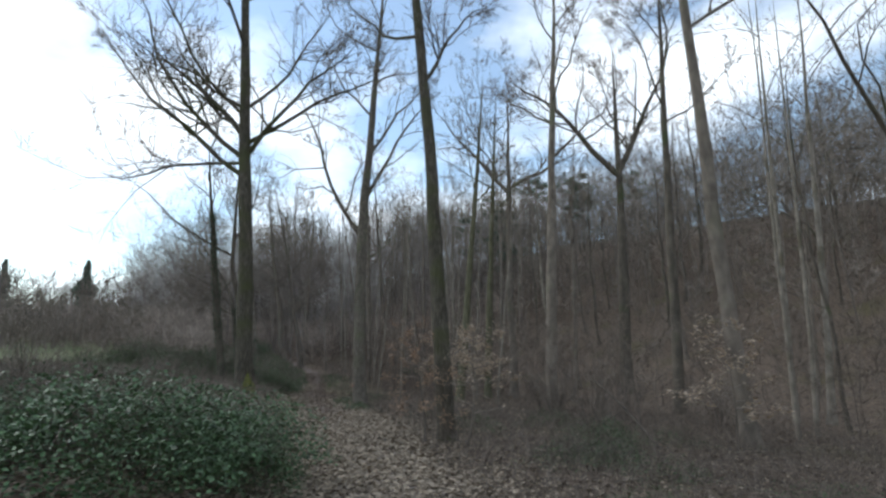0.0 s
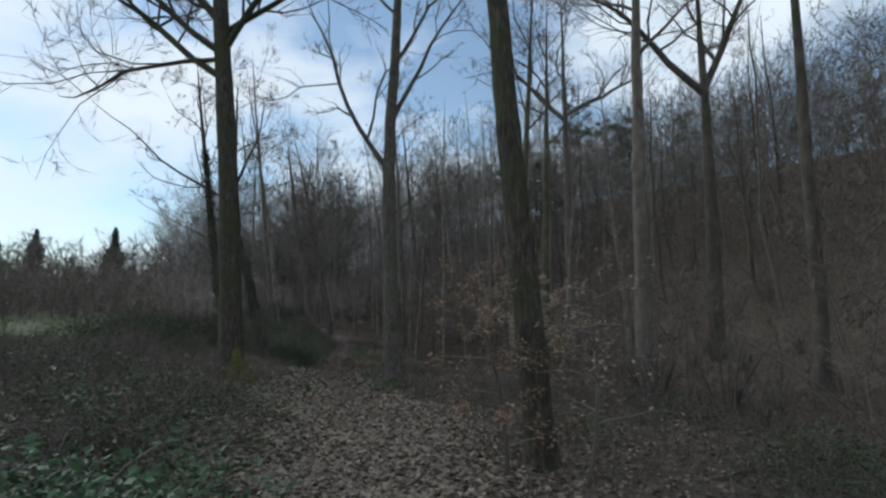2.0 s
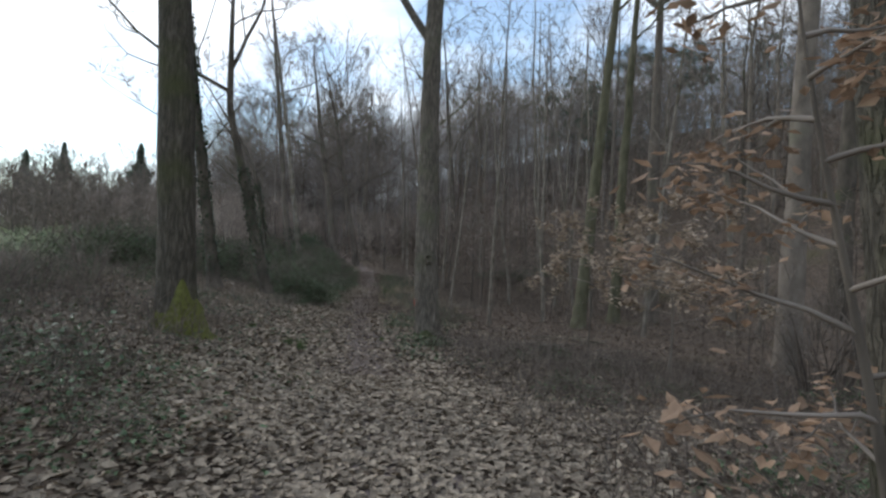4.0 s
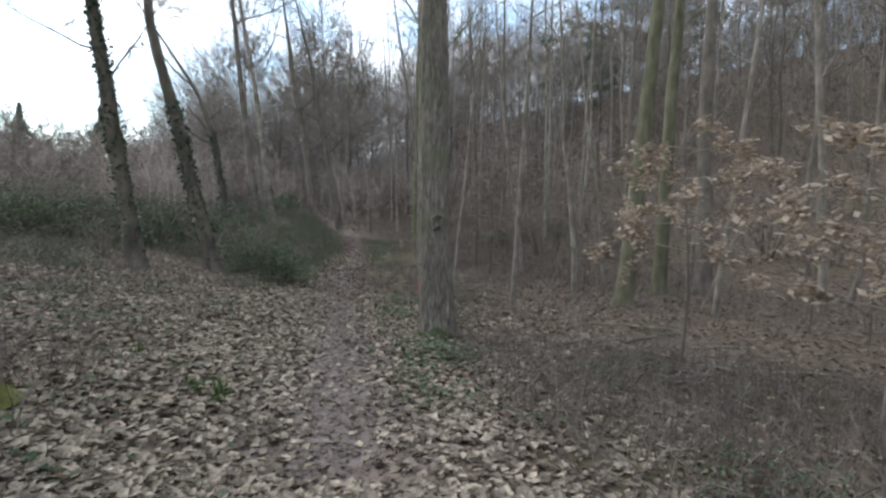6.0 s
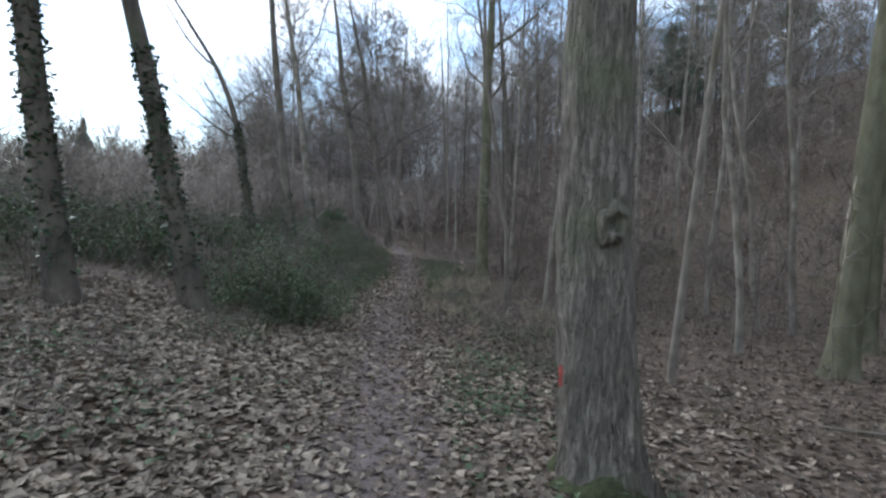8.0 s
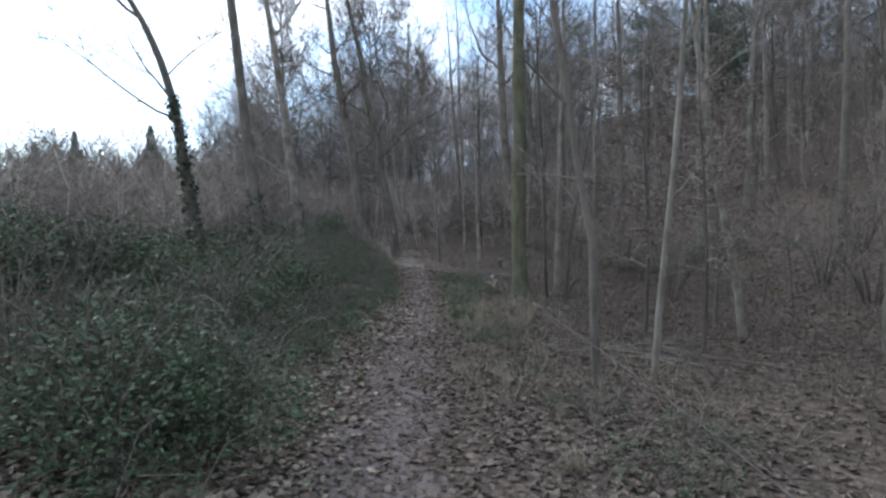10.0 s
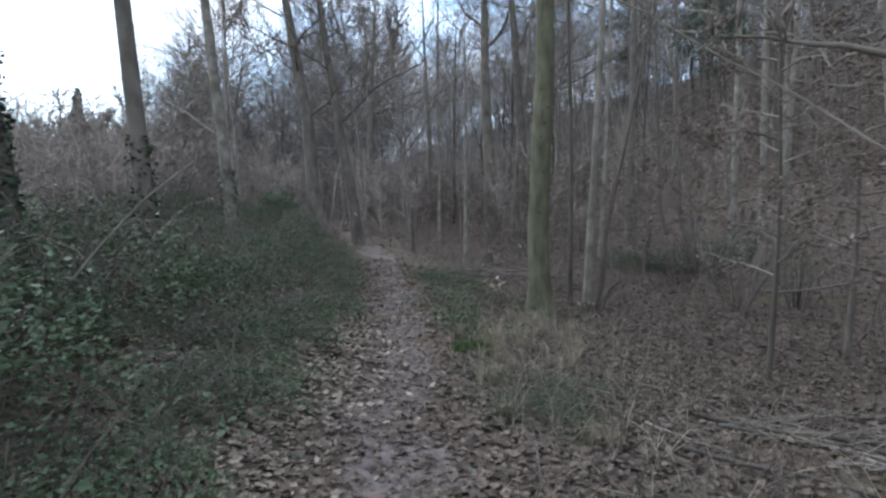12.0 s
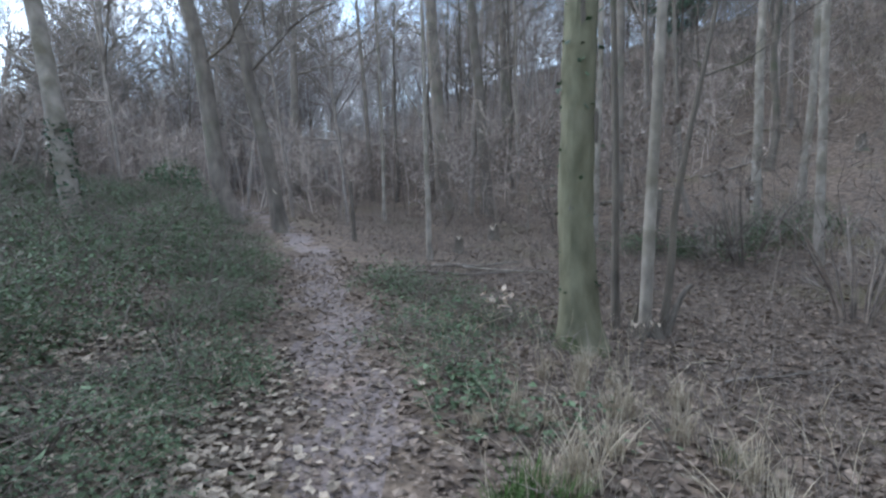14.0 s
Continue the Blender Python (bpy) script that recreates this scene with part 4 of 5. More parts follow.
for xx, yy, ss in [(-2.5, 4.7, 0.68), (-3.4, 5.2, 0.7), (-1.8, 5.3, 0.6), (-4.2, 5.3, 0.55), (-2.9, 5.9, 0.68)]:
    set_down(bramble_a, xx, yy, rng.uniform(0, 360), ss)
for xx, yy, ss in [(-2.6, 7.2, 0.6), (-3.2, 7.9, 0.6), (-2.9, 8.8, 0.5), (-3.7, 9.0, 0.6), (-4.2, 8.0, 0.65), (-3.3, 10.0, 0.5), (-4.3, 10.2, 0.6), (-5.0, 9.2, 0.6), (-3.9, 11.0, 0.45)]:
    set_down(bramble_c, xx, yy, rng.uniform(0, 360), ss)

# ---------------------------------------------------------------- bare shrubs of the thicket
shrubs = [bare_shrub(3.2, 1.1, 16, 91), bare_shrub(2.2, 0.9, 14, 92), bare_shrub(1.2, 0.7, 18, 93, density=0.8), bare_shrub(4.2, 1.2, 14, 94)]
for s in shrubs:
    tagged(s, "bare brown shrub of thin upright stems", "shrub", "shrubs of the thicket")
rng = np.random.default_rng(5)
for i in range(96):
    side = rng.uniform()
    yy = rng.uniform(13, 52)
    if side < 0.25:
        yy = rng.uniform(22, 52)
        uu = -rng.uniform(5.5, 10.5)
    elif side < 0.9:
        uu = rng.uniform(5.0, 22.0)
    else:
        uu, yy = rng.uniform(-6, 6), rng.uniform(44, 60)
    xx = float(np.interp(yy, CY, CX)) + uu / 0.95
    set_down(shrubs[rng.integers(0, 4) if yy > 44 else 2], xx, yy, rng.uniform(0, 360), rng.uniform(0.7, 1.25))
for xx, yy in [(-6.6, 12.6), (-7.6, 15.0), (-8.8, 16.2), (-6.2, 8.0), (-7.6, 20.6), (-9.0, 22.4), (-8.6, 19.0), (-7.4, 22.6), (3.4, 11.6), (4.4, 13.2), (6.2, 12.4)]:
    set_down(shrubs[2], xx, yy, rng.uniform(0, 360), rng.uniform(0.6, 0.9))
for i in range(44):
    yy = rng.uniform(5.2, 13.5) if i < 30 else rng.uniform(13.5, 18.5)
    uu = -rng.uniform(1.9, 6.5) if i < 30 else -rng.uniform(4.0, 8.0)
    set_down(bramble_c, float(np.interp(yy, CY, CX)) + uu, yy, rng.uniform(0, 360), rng.uniform(0.45, 0.85))
for i in range(14):
    yy = rng.uniform(5.0, 14.0)
    set_down(bramble_c, float(np.interp(yy, CY, CX)) + rng.uniform(2.0, 6.5), yy, rng.uniform(0, 360), rng.uniform(0.35, 0.7))

# ---------------------------------------------------------------- the wood: slender trees, near ones counted
kinds = []
for i, (m, rr, hh, fk) in enumerate([(M_DARK, 0.09, 14, 4.5), (M_GREY, 0.10, 15, 5.0), (M_DARK, 0.13, 15, 5.5), (M_PALE, 0.05, 11, 4.0), (M_DARK, 0.065, 12, 3.5), (M_GREY, 0.07, 12, 4.0)]):
    kinds.append(tree(0, 0, rr, hh, (0.01 * (i - 2), 0.0), "slender bare tree standing in the wood", m, fork=fk, seed=120 + i, density=0.65, n_limb=8, sides=9, rings=14, spread=(25, 60), limb_len=0.3, crook=0.06, bend=0.25 * (-1) ** i, origin=True))
    tagged(kinds[-1], group="trees of the wood")
rng = np.random.default_rng(9)
spots = []
named = [(o.location.x, o.location.y) for o in scene.collection.objects if o.parent is None and o.name.startswith("tree") and o not in kinds]
tries = 0
while len(spots) < 75 and tries < 20000:
    tries += 1
    yy = rng.uniform(8, 62)
    uu = rng.uniform(6.5, 34)
    if rng.uniform() < 0.10:
        yy, uu = rng.uniform(46, 66), rng.uniform(-8, 8)
    if uu > 0 and yy < 16 and uu < 9:
        continue
    xx = float(np.interp(yy, CY, CX)) + uu / 0.95
    if all((xx - a) ** 2 + (yy - b) ** 2 > 1.7 for a, b in spots) and all((xx - a) ** 2 + (yy - b) ** 2 > 1.2 for a, b in named):
        spots.append((xx, yy))
for i, (xx, yy) in enumerate(spots):
    set_down(kinds[i % 6], xx, yy, rng.uniform(0, 360), rng.uniform(0.7, 1.0), 0.08)


def spread_boughs(rng, P, h, count, low):
    """Boughs of a rounded crown on trunks P of four points, for trees of heights h."""
    own = np.repeat(np.arange(len(P)), count)
    t = low + (1 - low) * rng.uniform(0, 1, len(own)) ** 0.75
    f = np.minimum(t, 0.999) * 3
    k = f.astype(int)
    w = (f - k)[:, None]
    start = P[own, k] * (1 - w) + P[own, k + 1] * w
    az, rise = rng.uniform(0, 2 * math.pi, len(own)), np.radians(rng.uniform(5, 50, len(own)) + 30 * t ** 3)
    d = np.stack([np.cos(az) * np.cos(rise), np.sin(az) * np.cos(rise), np.sin(rise)], axis=1)
    L = (h[own] * (0.13 + 0.17 * np.sin(math.pi * t ** 1.4)) * rng.uniform(0.6, 1.25, len(own)))[:, None]
    bend = lambda q: rng.normal(0, q, d.shape) * L
    return np.stack([start, start + d * L * 0.5 + bend(0.05), start + d * L + np.array([0, 0, 0.12]) * L + bend(0.08)], axis=1)


def far_wood(name, label, n, place, height, seed, boughs=11, fine=11, low=0.10, mat=None, thick=1.0, twig=0.026):
    """Trees too many and too far to count: thin trunks in a haze of boughs and twigs."""
    rng = np.random.default_rng(seed)
    x, y = place(rng, n)
    z = ground_height(x, y) - 0.1
    h = height * rng.uniform(0.6, 1.12, n)
    s = np.array([0, 0.35, 0.7, 1.0])
    lean = rng.normal(0, 0.07, (n, 2))
    sway = rng.normal(0, 0.02, (n, 4, 2)) * h[:, None, None]
    sway[:, 0] = 0
    P = np.stack([x[:, None] + lean[:, :1] * h[:, None] * s, y[:, None] + lean[:, 1:] * h[:, None] * s ** 1.4, z[:, None] + 0.78 * h[:, None] * s], axis=-1)
    P[..., :2] += sway
    R = thick * rng.uniform(0.025, 0.085, n)[:, None] * np.array([1, 0.8, 0.6, 0.3])
    tw = spread_boughs(rng, P, h, boughs, low)
    tr = np.maximum(np.repeat(R[:, 3], boughs) * 0.8, min(0.018, 0.7 * twig))[:, None] * np.array([1, 0.75, 0.4])
    tri = slivers(rng, tw, fine, height / 12, twig, spread=0.8, up=0.05)
    v, f = join([strands(P, R, 4), strands(tw, tr, 3), tri])
    # Without another material the twigs take the tone paled for haze.
    ob = new(name, solid(name, v, f, mat or M_HAZETWIG))
    return tagged(ob, label, "far wood", kind="stuff")


def on_hill(rng, n):
    y = rng.uniform(-15, 105, n)
    u = rng.uniform(22, 85, n)
    return np.interp(y, CY, CX) + u / 0.95, y


def over_hill(rng, n):
    y = rng.uniform(5, 85, n)
    return np.interp(y, CY, CX) + rng.uniform(19, 66, n) / 0.95, y


def ahead(rng, n):
    y = rng.uniform(56, 110, n)
    return np.interp(y, CY, CX) + rng.uniform(-12, 27, n) / 0.95, y


def slope(rng, n):
    y = rng.uniform(38, 64, n)
    return np.interp(y, CY, CX) + rng.uniform(-6, 19, n) / 0.95, y


def past_meadow(rng, n):
    a = np.radians(rng.uniform(14, 75, n))
    d = rng.uniform(62, 95, n)
    return -np.sin(a) * d - 3, np.cos(a) * d + 8


def copse_place(rng, n):
    a = np.radians(rng.uniform(18, 29, n))
    d = rng.uniform(48, 66, n)
    return -np.sin(a) * d, np.cos(a) * d + 3


def behind(rng, n):
    a = np.radians(rng.uniform(90, 270, n))
    d = rng.uniform(28, 70, n)
    return np.sin(a) * d, np.cos(a) * d


def under_trees(rng, n):
    y = rng.uniform(9, 56, n)
    u = 5.0 + 27 * rng.uniform(0, 1, n) ** 1.2
    u = np.where(rng.uniform(0, 1, n) < 0.25, rng.uniform(-12, -5.5, n), u)
    y = np.where(u < 0, np.clip(y + 8, 22, 52), y)
    return np.interp(y, CY, CX) + u / 0.95, y


def low_scrub(rng, n):
    y = rng.uniform(41, 66, n)
    return np.interp(y, CY, CX) + rng.uniform(-26, 22, n) / 0.95, y


def behind_brambles(rng, n):
    y = rng.uniform(24, 45, n)
    return np.interp(y, CY, CX) - rng.uniform(5.4, 10, n) / 0.95, y


def left_thicket(rng, n):
    y = rng.uniform(36, 75, n)
    return np.interp(y, CY, CX) - rng.uniform(5, 26, n) / 0.95, y


far_wood("hill_wood", "bare brown-grey woodland covering the hillside", 1800, on_hill, 13.0, 201, thick=0.75, mat=M_TWIG, boughs=10, fine=9, low=0.14, twig=0.022)
far_wood("hill_scrub", "twiggy scrub and young trees under the hillside wood", 1100, over_hill, 4.6, 211, boughs=9, fine=9, low=0.0, mat=M_TWIG, thick=0.35, twig=0.018)
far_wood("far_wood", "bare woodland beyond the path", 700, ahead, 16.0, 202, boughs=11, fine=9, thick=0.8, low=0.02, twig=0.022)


def slope_tree(seed, height):
    """A tall thin tree of the slope: a lean trunk under a haze of boughs and twigs."""
    rng = np.random.default_rng(seed)
    base = new("tree")
    s = np.linspace(0, 1, 4)
    bend = rng.normal(0, 0.07, 2)
    sway = np.cumsum(rng.normal(0, 0.015, (4, 2)) * height, axis=0) * s[:, None]
    P = np.stack([bend[0] * height * s ** 1.5 + sway[:, 0], bend[1] * height * s ** 1.3 + sway[:, 1], 0.8 * height * s], axis=1)[None]
    R = rng.uniform(0.04, 0.09) * np.array([[1.15, 0.85, 0.6, 0.3]])
    v, f = strands(P, R, 7)
    part("trunk", solid("trunk", v, [f], M_TWIG), base)
    tw = spread_boughs(rng, P, np.array([height]), 18, 0.3)
    tr = np.repeat([[0.026, 0.018, 0.01]], 18, axis=0)
    t2, r2 = shoots(rng, tw, tr, 6, 0.55, (25, 60), 3, up=0.08, floor=0.007)
    v, f = join([strands(tw, tr, 4), strands(t2, r2, 3), slivers(rng, tw, 9, height / 12, 0.011, 0.8), slivers(rng, t2, 5, height / 15, 0.009, 0.7, 0.05)])
    tagged(part("crown", solid("crown", v, f, M_TWIG), base), kind="stuff")
    return tagged(base, "tall thin bare tree on the slope above the path", "bare tree", "trees on the slope")


slope_kinds = [slope_tree(880 + i, ht) for i, ht in enumerate((14.5, 13.0, 11.0, 15.0, 9.0, 12.5, 7.5, 14.0))]
rng = np.random.default_rng(208)
sx, sy = slope(rng, 50)
for i in range(50):
    set_down(slope_kinds[i % 8], float(sx[i]), float(sy[i]), rng.uniform(0, 360), rng.uniform(0.95, 1.25), 0.1)
far_wood("thicket", "bare scrubby trees between the path and the meadow", 460, left_thicket, 4.3, 205, low=0.0, fine=9, mat=M_TWIG)
far_wood("bare_thicket", "brown bare saplings and scrub behind the brambles", 190, behind_brambles, 3.3, 210, low=0.0, boughs=10, fine=10, mat=M_SCRUB, thick=0.35, twig=0.006)
far_wood("meadow_edge_wood", "grey-brown trees along the far side of the meadow", 640, past_meadow, 8.6, 203, low=0.02, mat=M_TWIG)
far_wood("copse", "rounded bare trees where the meadow meets the wood", 46, copse_place, 10.0, 209, boughs=14, fine=11, low=0.2, mat=M_TWIG)
far_wood("understory", "thin brown saplings and twigs under the trees", 1000, under_trees, 3.2, 206, boughs=9, fine=11, low=0.05, mat=M_STEM, thick=0.16, twig=0.006)
far_wood("scrub", "low twiggy scrub closing the end of the path", 900, low_scrub, 3.8, 207, boughs=10, fine=12, low=0.0, mat=M_SCRUB, thick=0.25, twig=0.012)
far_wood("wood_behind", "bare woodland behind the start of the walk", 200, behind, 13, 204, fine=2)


def conifer(x, y, height, width, seed, label):
    """A dark spire of drooping whorled boughs."""
    rng = np.random.default_rng(seed)
    base = new("conifer")
    base.location = (x, y, float(ground_height(x, y)) - 0.1)
    pts = np.stack([np.zeros(6), np.zeros(6), np.linspace(0, height, 6)], axis=1)
    part("trunk", trunk_mesh("trunk", rng, pts, np.linspace(0.2, 0.02, 6), M_DARK, 8, 10, 0, 0.3), base)
    n = 750
    t = rng.uniform(0.08, 1.0, n) ** 0.85
    a = rng.uniform(0, 2 * math.pi, n)
    L = width * (1.03 - t) * rng.uniform(0.4, 1.25, n) * (1 + 0.3 * np.sin(19 * t + seed)) + 0.12
    d = np.stack([np.cos(a), np.sin(a), -0.25 + 0.3 * t], axis=1)
    s = np.stack([-np.sin(a), np.cos(a), np.zeros(n)], axis=1)
    p = np.stack([np.zeros(n), np.zeros(n), t * height], axis=1)
    w = 0.22 * L[:, None] + 0.08
    V = np.stack([p, p + d * L[:, None] * 0.55 + s * w - np.array([0, 0, 0.12]), p + d * L[:, None], p + d * L[:, None] * 0.55 - s * w - np.array([0, 0, 0.12]), p + d * L[:, None] * 0.5 + np.array([0, 0, 0.1])], axis=1)
    b = np.arange(n)[:, None] * 5
    F = np.concatenate([b + np.array([[0, 1, 4]]), b + np.array([[1, 2, 4]]), b + np.array([[2, 3, 4]]), b + np.array([[3, 0, 4]])])
    tagged(part("foliage", solid("foliage", V.reshape(-1, 3), [F], M_SPRUCE, smooth=False), base), kind="stuff")
    return tagged(base, label, "conifer")


def pine(height, seed):
    """A tall pine: a long bare bole under clumps of dark needles."""
    rng = np.random.default_rng(seed)
    base = new("pine")
    s = np.linspace(0, 1, 8)
    line = np.stack([np.cumsum(rng.normal(0, 0.10, 8)), np.cumsum(rng.normal(0, 0.10, 8)), s * height], axis=1)
    part("trunk", trunk_mesh("trunk", rng, line, 0.17 * (1 - 0.75 * s), M_DARK, 9, 14, 0, 0.3), base)
    n = 22
    t = rng.uniform(0.5, 1.0, n)
    a = rng.uniform(0, 2 * math.pi, n)
    reach = height * 0.20 * np.sin(math.pi * np.clip((t - 0.35) / 0.72, 0, 1)) * rng.uniform(0.4, 1.1, n) + 0.2
    root = np.stack([np.interp(t, s, line[:, k]) for k in range(3)], axis=1)
    tip = root + np.stack([reach * np.cos(a), reach * np.sin(a), 0.35 * reach], axis=1)
    P = np.stack([root, (root + tip) / 2 - np.array([0, 0, 0.1]), tip], axis=1)
    v, f = strands(P, np.repeat([[0.05, 0.035, 0.02]], n, axis=0), 4)
    part("boughs", solid("boughs", v, [f], M_DARK), base)
    m = 150
    own = np.repeat(np.arange(n), m)
    pos = tip[own] + rng.normal(0, 1, (n * m, 3)) * np.array([0.55, 0.55, 0.30]) * rng.uniform(0.6, 1.2, n)[own][:, None]
    v, f = leaf_cloud(rng, pos, 0.34, 2.0, -0.3, 0.22, True)
    tagged(part("foliage", solid("foliage", v, [f], M_SPRUCE, smooth=False), base), kind="stuff")
    return tagged(base, "tall dark pine among bare trees on the hill", "pine tree", "pines on the hill")


pines = [pine(15.0, 1), pine(13.0, 2), pine(16.5, 3)]
rng = np.random.default_rng(31)
for i in range(15):
    far, aside = rng.uniform(26, 48), radians(rng.uniform(13, 42))
    set_down(pines[i % 3], -5.5 + far * math.sin(aside), 27 + far * math.cos(aside), rng.uniform(0, 360), rng.uniform(0.48, 0.68), 0.1)

conifer(-59.7, 70.8, 10.0, 2.5, 1, "dark pointed conifer above the trees beyond the meadow")
conifer(-44.8, 65.6, 9.3, 2.5, 2, "dark pointed conifer above the trees beyond the meadow")
conifer(-63.5, 69.0, 8.8, 2.2, 3, "smaller dark conifer beside a taller one")

# ---------------------------------------------------------------- floor cover
tuft_dry = [new("grass_tuft"), new("grass_tuft"), new("grass_tuft")]
for i, t in enumerate(tuft_dry):
    tagged(part("sward", grass_tuft(75, 0.42, M_DRY, 300 + i, 0.9), t), kind="stuff")
    tagged(t, "tuft of pale dry bent grass", "grass tuft", "dry grass by the path")
tuft_green = new("grass_tuft")
tagged(part("sward", grass_tuft(90, 0.26, M_GRASS, 310, 0.8), tuft_green), kind="stuff")
tagged(tuft_green, "small tuft of fresh green grass in the leaves", "grass tuft", "green grass by the path")
rng = np.random.default_rng(15)
for i in range(24):
    yy = rng.uniform(25.6, 29.0)
    xx = float(np.interp(yy, CY, CX)) + rng.uniform(0.55, 2.0)
    set_down(tuft_dry[i % 3], xx, yy, rng.uniform(0, 360), rng.uniform(0.35, 0.75), 0.01)
for i in range(26):
    yy = rng.uniform(19.0, 26.0)
    xx = float(np.interp(yy, CY, CX)) + rng.uniform(0.6, 1.6)
    set_down(tuft_dry[i % 3], xx, yy, rng.uniform(0, 360), rng.uniform(0.3, 0.6), 0.01)
for xx, yy, ss in [(-5.2, 26.98, 1.05), (-4.95, 27.3, 0.8), (-4.75, 27.8, 0.8), (-4.3, 28.0, 0.7)]:
    set_down(tuft_dry[int(10 * ss) % 3], xx, yy, rng.uniform(0, 360), ss, 0.01)
for xx, yy, ss in [(-3.75, 13.9, 0.6), (-3.87, 13.8, 0.5), (-3.68, 13.75, 0.45), (-4.6, 14.3, 0.5), (-5.5, 26.8, 1.0), (-5.35, 26.7, 0.9), (-5.6, 26.65, 0.8), (-3.1, 15.6, 0.4), (-5.8, 22.6, 0.35), (-4.35, 27.2, 0.6)]:
    set_down(tuft_green, xx, yy, rng.uniform(0, 360), ss, 0.01)


def scatter(n, seed, y_range, u_mid, u_sd):
    rng = np.random.default_rng(seed)
    y = rng.uniform(*y_range, n)
    u = rng.normal(u_mid, u_sd, n)
    x = np.interp(y, CY, CX) + u / 0.95
    return rng, x, y, u


def litter(name, label, n, seed, y_range, u_mid, u_sd, size, thin_path=0.0, lift=0.02, mat=None, plain=False):
    rng, x, y, u = scatter(n, seed, y_range, u_mid, u_sd)
    keep = rng.uniform(0, 1, n) > thin_path * np.exp(-(u / 0.42) ** 2)
    x, y = x[keep], y[keep]
    pos = np.stack([x, y, floor_z(x, y) + rng.uniform(0.004, lift, len(x))], axis=1)
    v, f = leaf_cloud(rng, pos, size, 0.75, 0.0, 0.82, plain)
    ob = new(name, solid(name, v, [f], mat or M_LEAF, smooth=False))
    return tagged(ob, label, "leaf litter", kind="stuff")


litter("leaf_litter", "pale brown dead leaves lying thickly on the path", 34000, 401, (3, 13), -0.3, 1.0, 0.066)
litter("leaf_litter", "dead leaves among the undergrowth", 12000, 405, (3, 13), 0.0, 4.0, 0.06, plain=True)
litter("leaf_litter", "pale brown dead leaves lying thickly on the bank", 46000, 406, (10.5, 20), -1.7, 1.9, 0.07, thin_path=0.93)
litter("leaf_litter", "pale brown dead leaves lying beside the path", 40000, 402, (13, 33), 0.2, 2.2, 0.06, thin_path=0.93, mat=M_OLDLEAF, plain=True)
litter("leaf_litter", "dead leaves strewn over the wood's floor", 36000, 403, (4, 42), 5.5, 3.4, 0.07, plain=True, mat=M_OLDLEAF)
litter("leaf_litter", "small broken leaves trodden into the path", 15000, 404, (11, 34), 0.0, 0.4, 0.035, plain=True, mat=M_OLDLEAF)


litter("leaf_litter", "pale dead leaves along the edge of the brambles", 7000, 407, (19, 29), -0.85, 0.28, 0.06)
litter("leaf_litter", "pale dead leaves across the path from the brambles", 7000, 408, (19, 26.5), 1.4, 0.7, 0.06, mat=M_OLDLEAF)
litter("leaf_litter", "pale dead leaves among low brambles", 6500, 410, (24.4, 28.6), -1.9, 0.8, 0.06, lift=0.07)
litter("leaf_litter", "pale dead leaves on open ground under the trees", 9000, 409, (25, 33), 3.6, 1.3, 0.06, mat=M_OLDLEAF)


def dead_stems(name, label, n, seed, y_range, u_range, height, mat):
    """Thin dead stalks standing and arching in the undergrowth."""
    rng = np.random.default_rng(seed)
    y = rng.uniform(*y_range, n)
    x = np.interp(y, CY, CX) + rng.uniform(*u_range, n) / 0.95
    z = floor_z(x, y)
    a, o = rng.uniform(0, 2 * math.pi, n), rng.uniform(0.1, 1.1, n)
    L = height * rng.uniform(0.35, 1.3, n)
    s = np.array([0, 0.55, 1])
    P = np.stack([x[:, None] + (L * o * np.cos(a))[:, None] * s ** 1.5, y[:, None] + (L * o * np.sin(a))[:, None] * s ** 1.5, z[:, None] + L[:, None] * (s - 0.5 * o[:, None] * s ** 2.4)], axis=-1)
    R = rng.uniform(0.0018, 0.0042, n)[:, None] * np.array([1, 0.85, 0.3])
    v, f = join([strands(P, R, 3), slivers(rng, P, 2, height * 0.4, 0.002)])
    return tagged(new(name, solid(name, v, f, mat)), label, "dead stems", kind="stuff")


dead_stems("undergrowth", "dead brown stalks and bramble canes beside the path", 6200, 501, (5.0, 15.5), (1.1, 9.0), 0.45, M_STEM)
dead_stems("undergrowth", "dead brown stalks on the bank", 5600, 502, (5.0, 14), (-8.0, -1.6), 0.5, M_STEM)
dead_stems("undergrowth", "low brown stalks and twigs beside a heap of sticks", 1700, 508, (13.4, 17.0), (1.3, 4.8), 0.3, M_STEM)
dead_stems("undergrowth", "dead brown stalks under the trees", 5200, 503, (18, 44), (0.7, 10.0), 0.4, M_STEM)
dead_stems("undergrowth", "bramble canes and stalks among green leaves", 2400, 504, (19, 40), (-7.0, -0.8), 0.8, M_STEM)
dead_stems("undergrowth", "sparse brown stalks among leaves on the bank", 1500, 507, (12.5, 19.5), (-5.5, -1.3), 0.38, M_STEM)
dead_stems("undergrowth", "reddish-brown dead stalks over the litter", 4200, 506, (23, 40), (1.3, 6.5), 0.28, M_STEM)
dead_stems("undergrowth", "pale dry grass stalks by the path", 600, 505, (22, 30), (0.5, 3.0), 0.35, M_DRY)

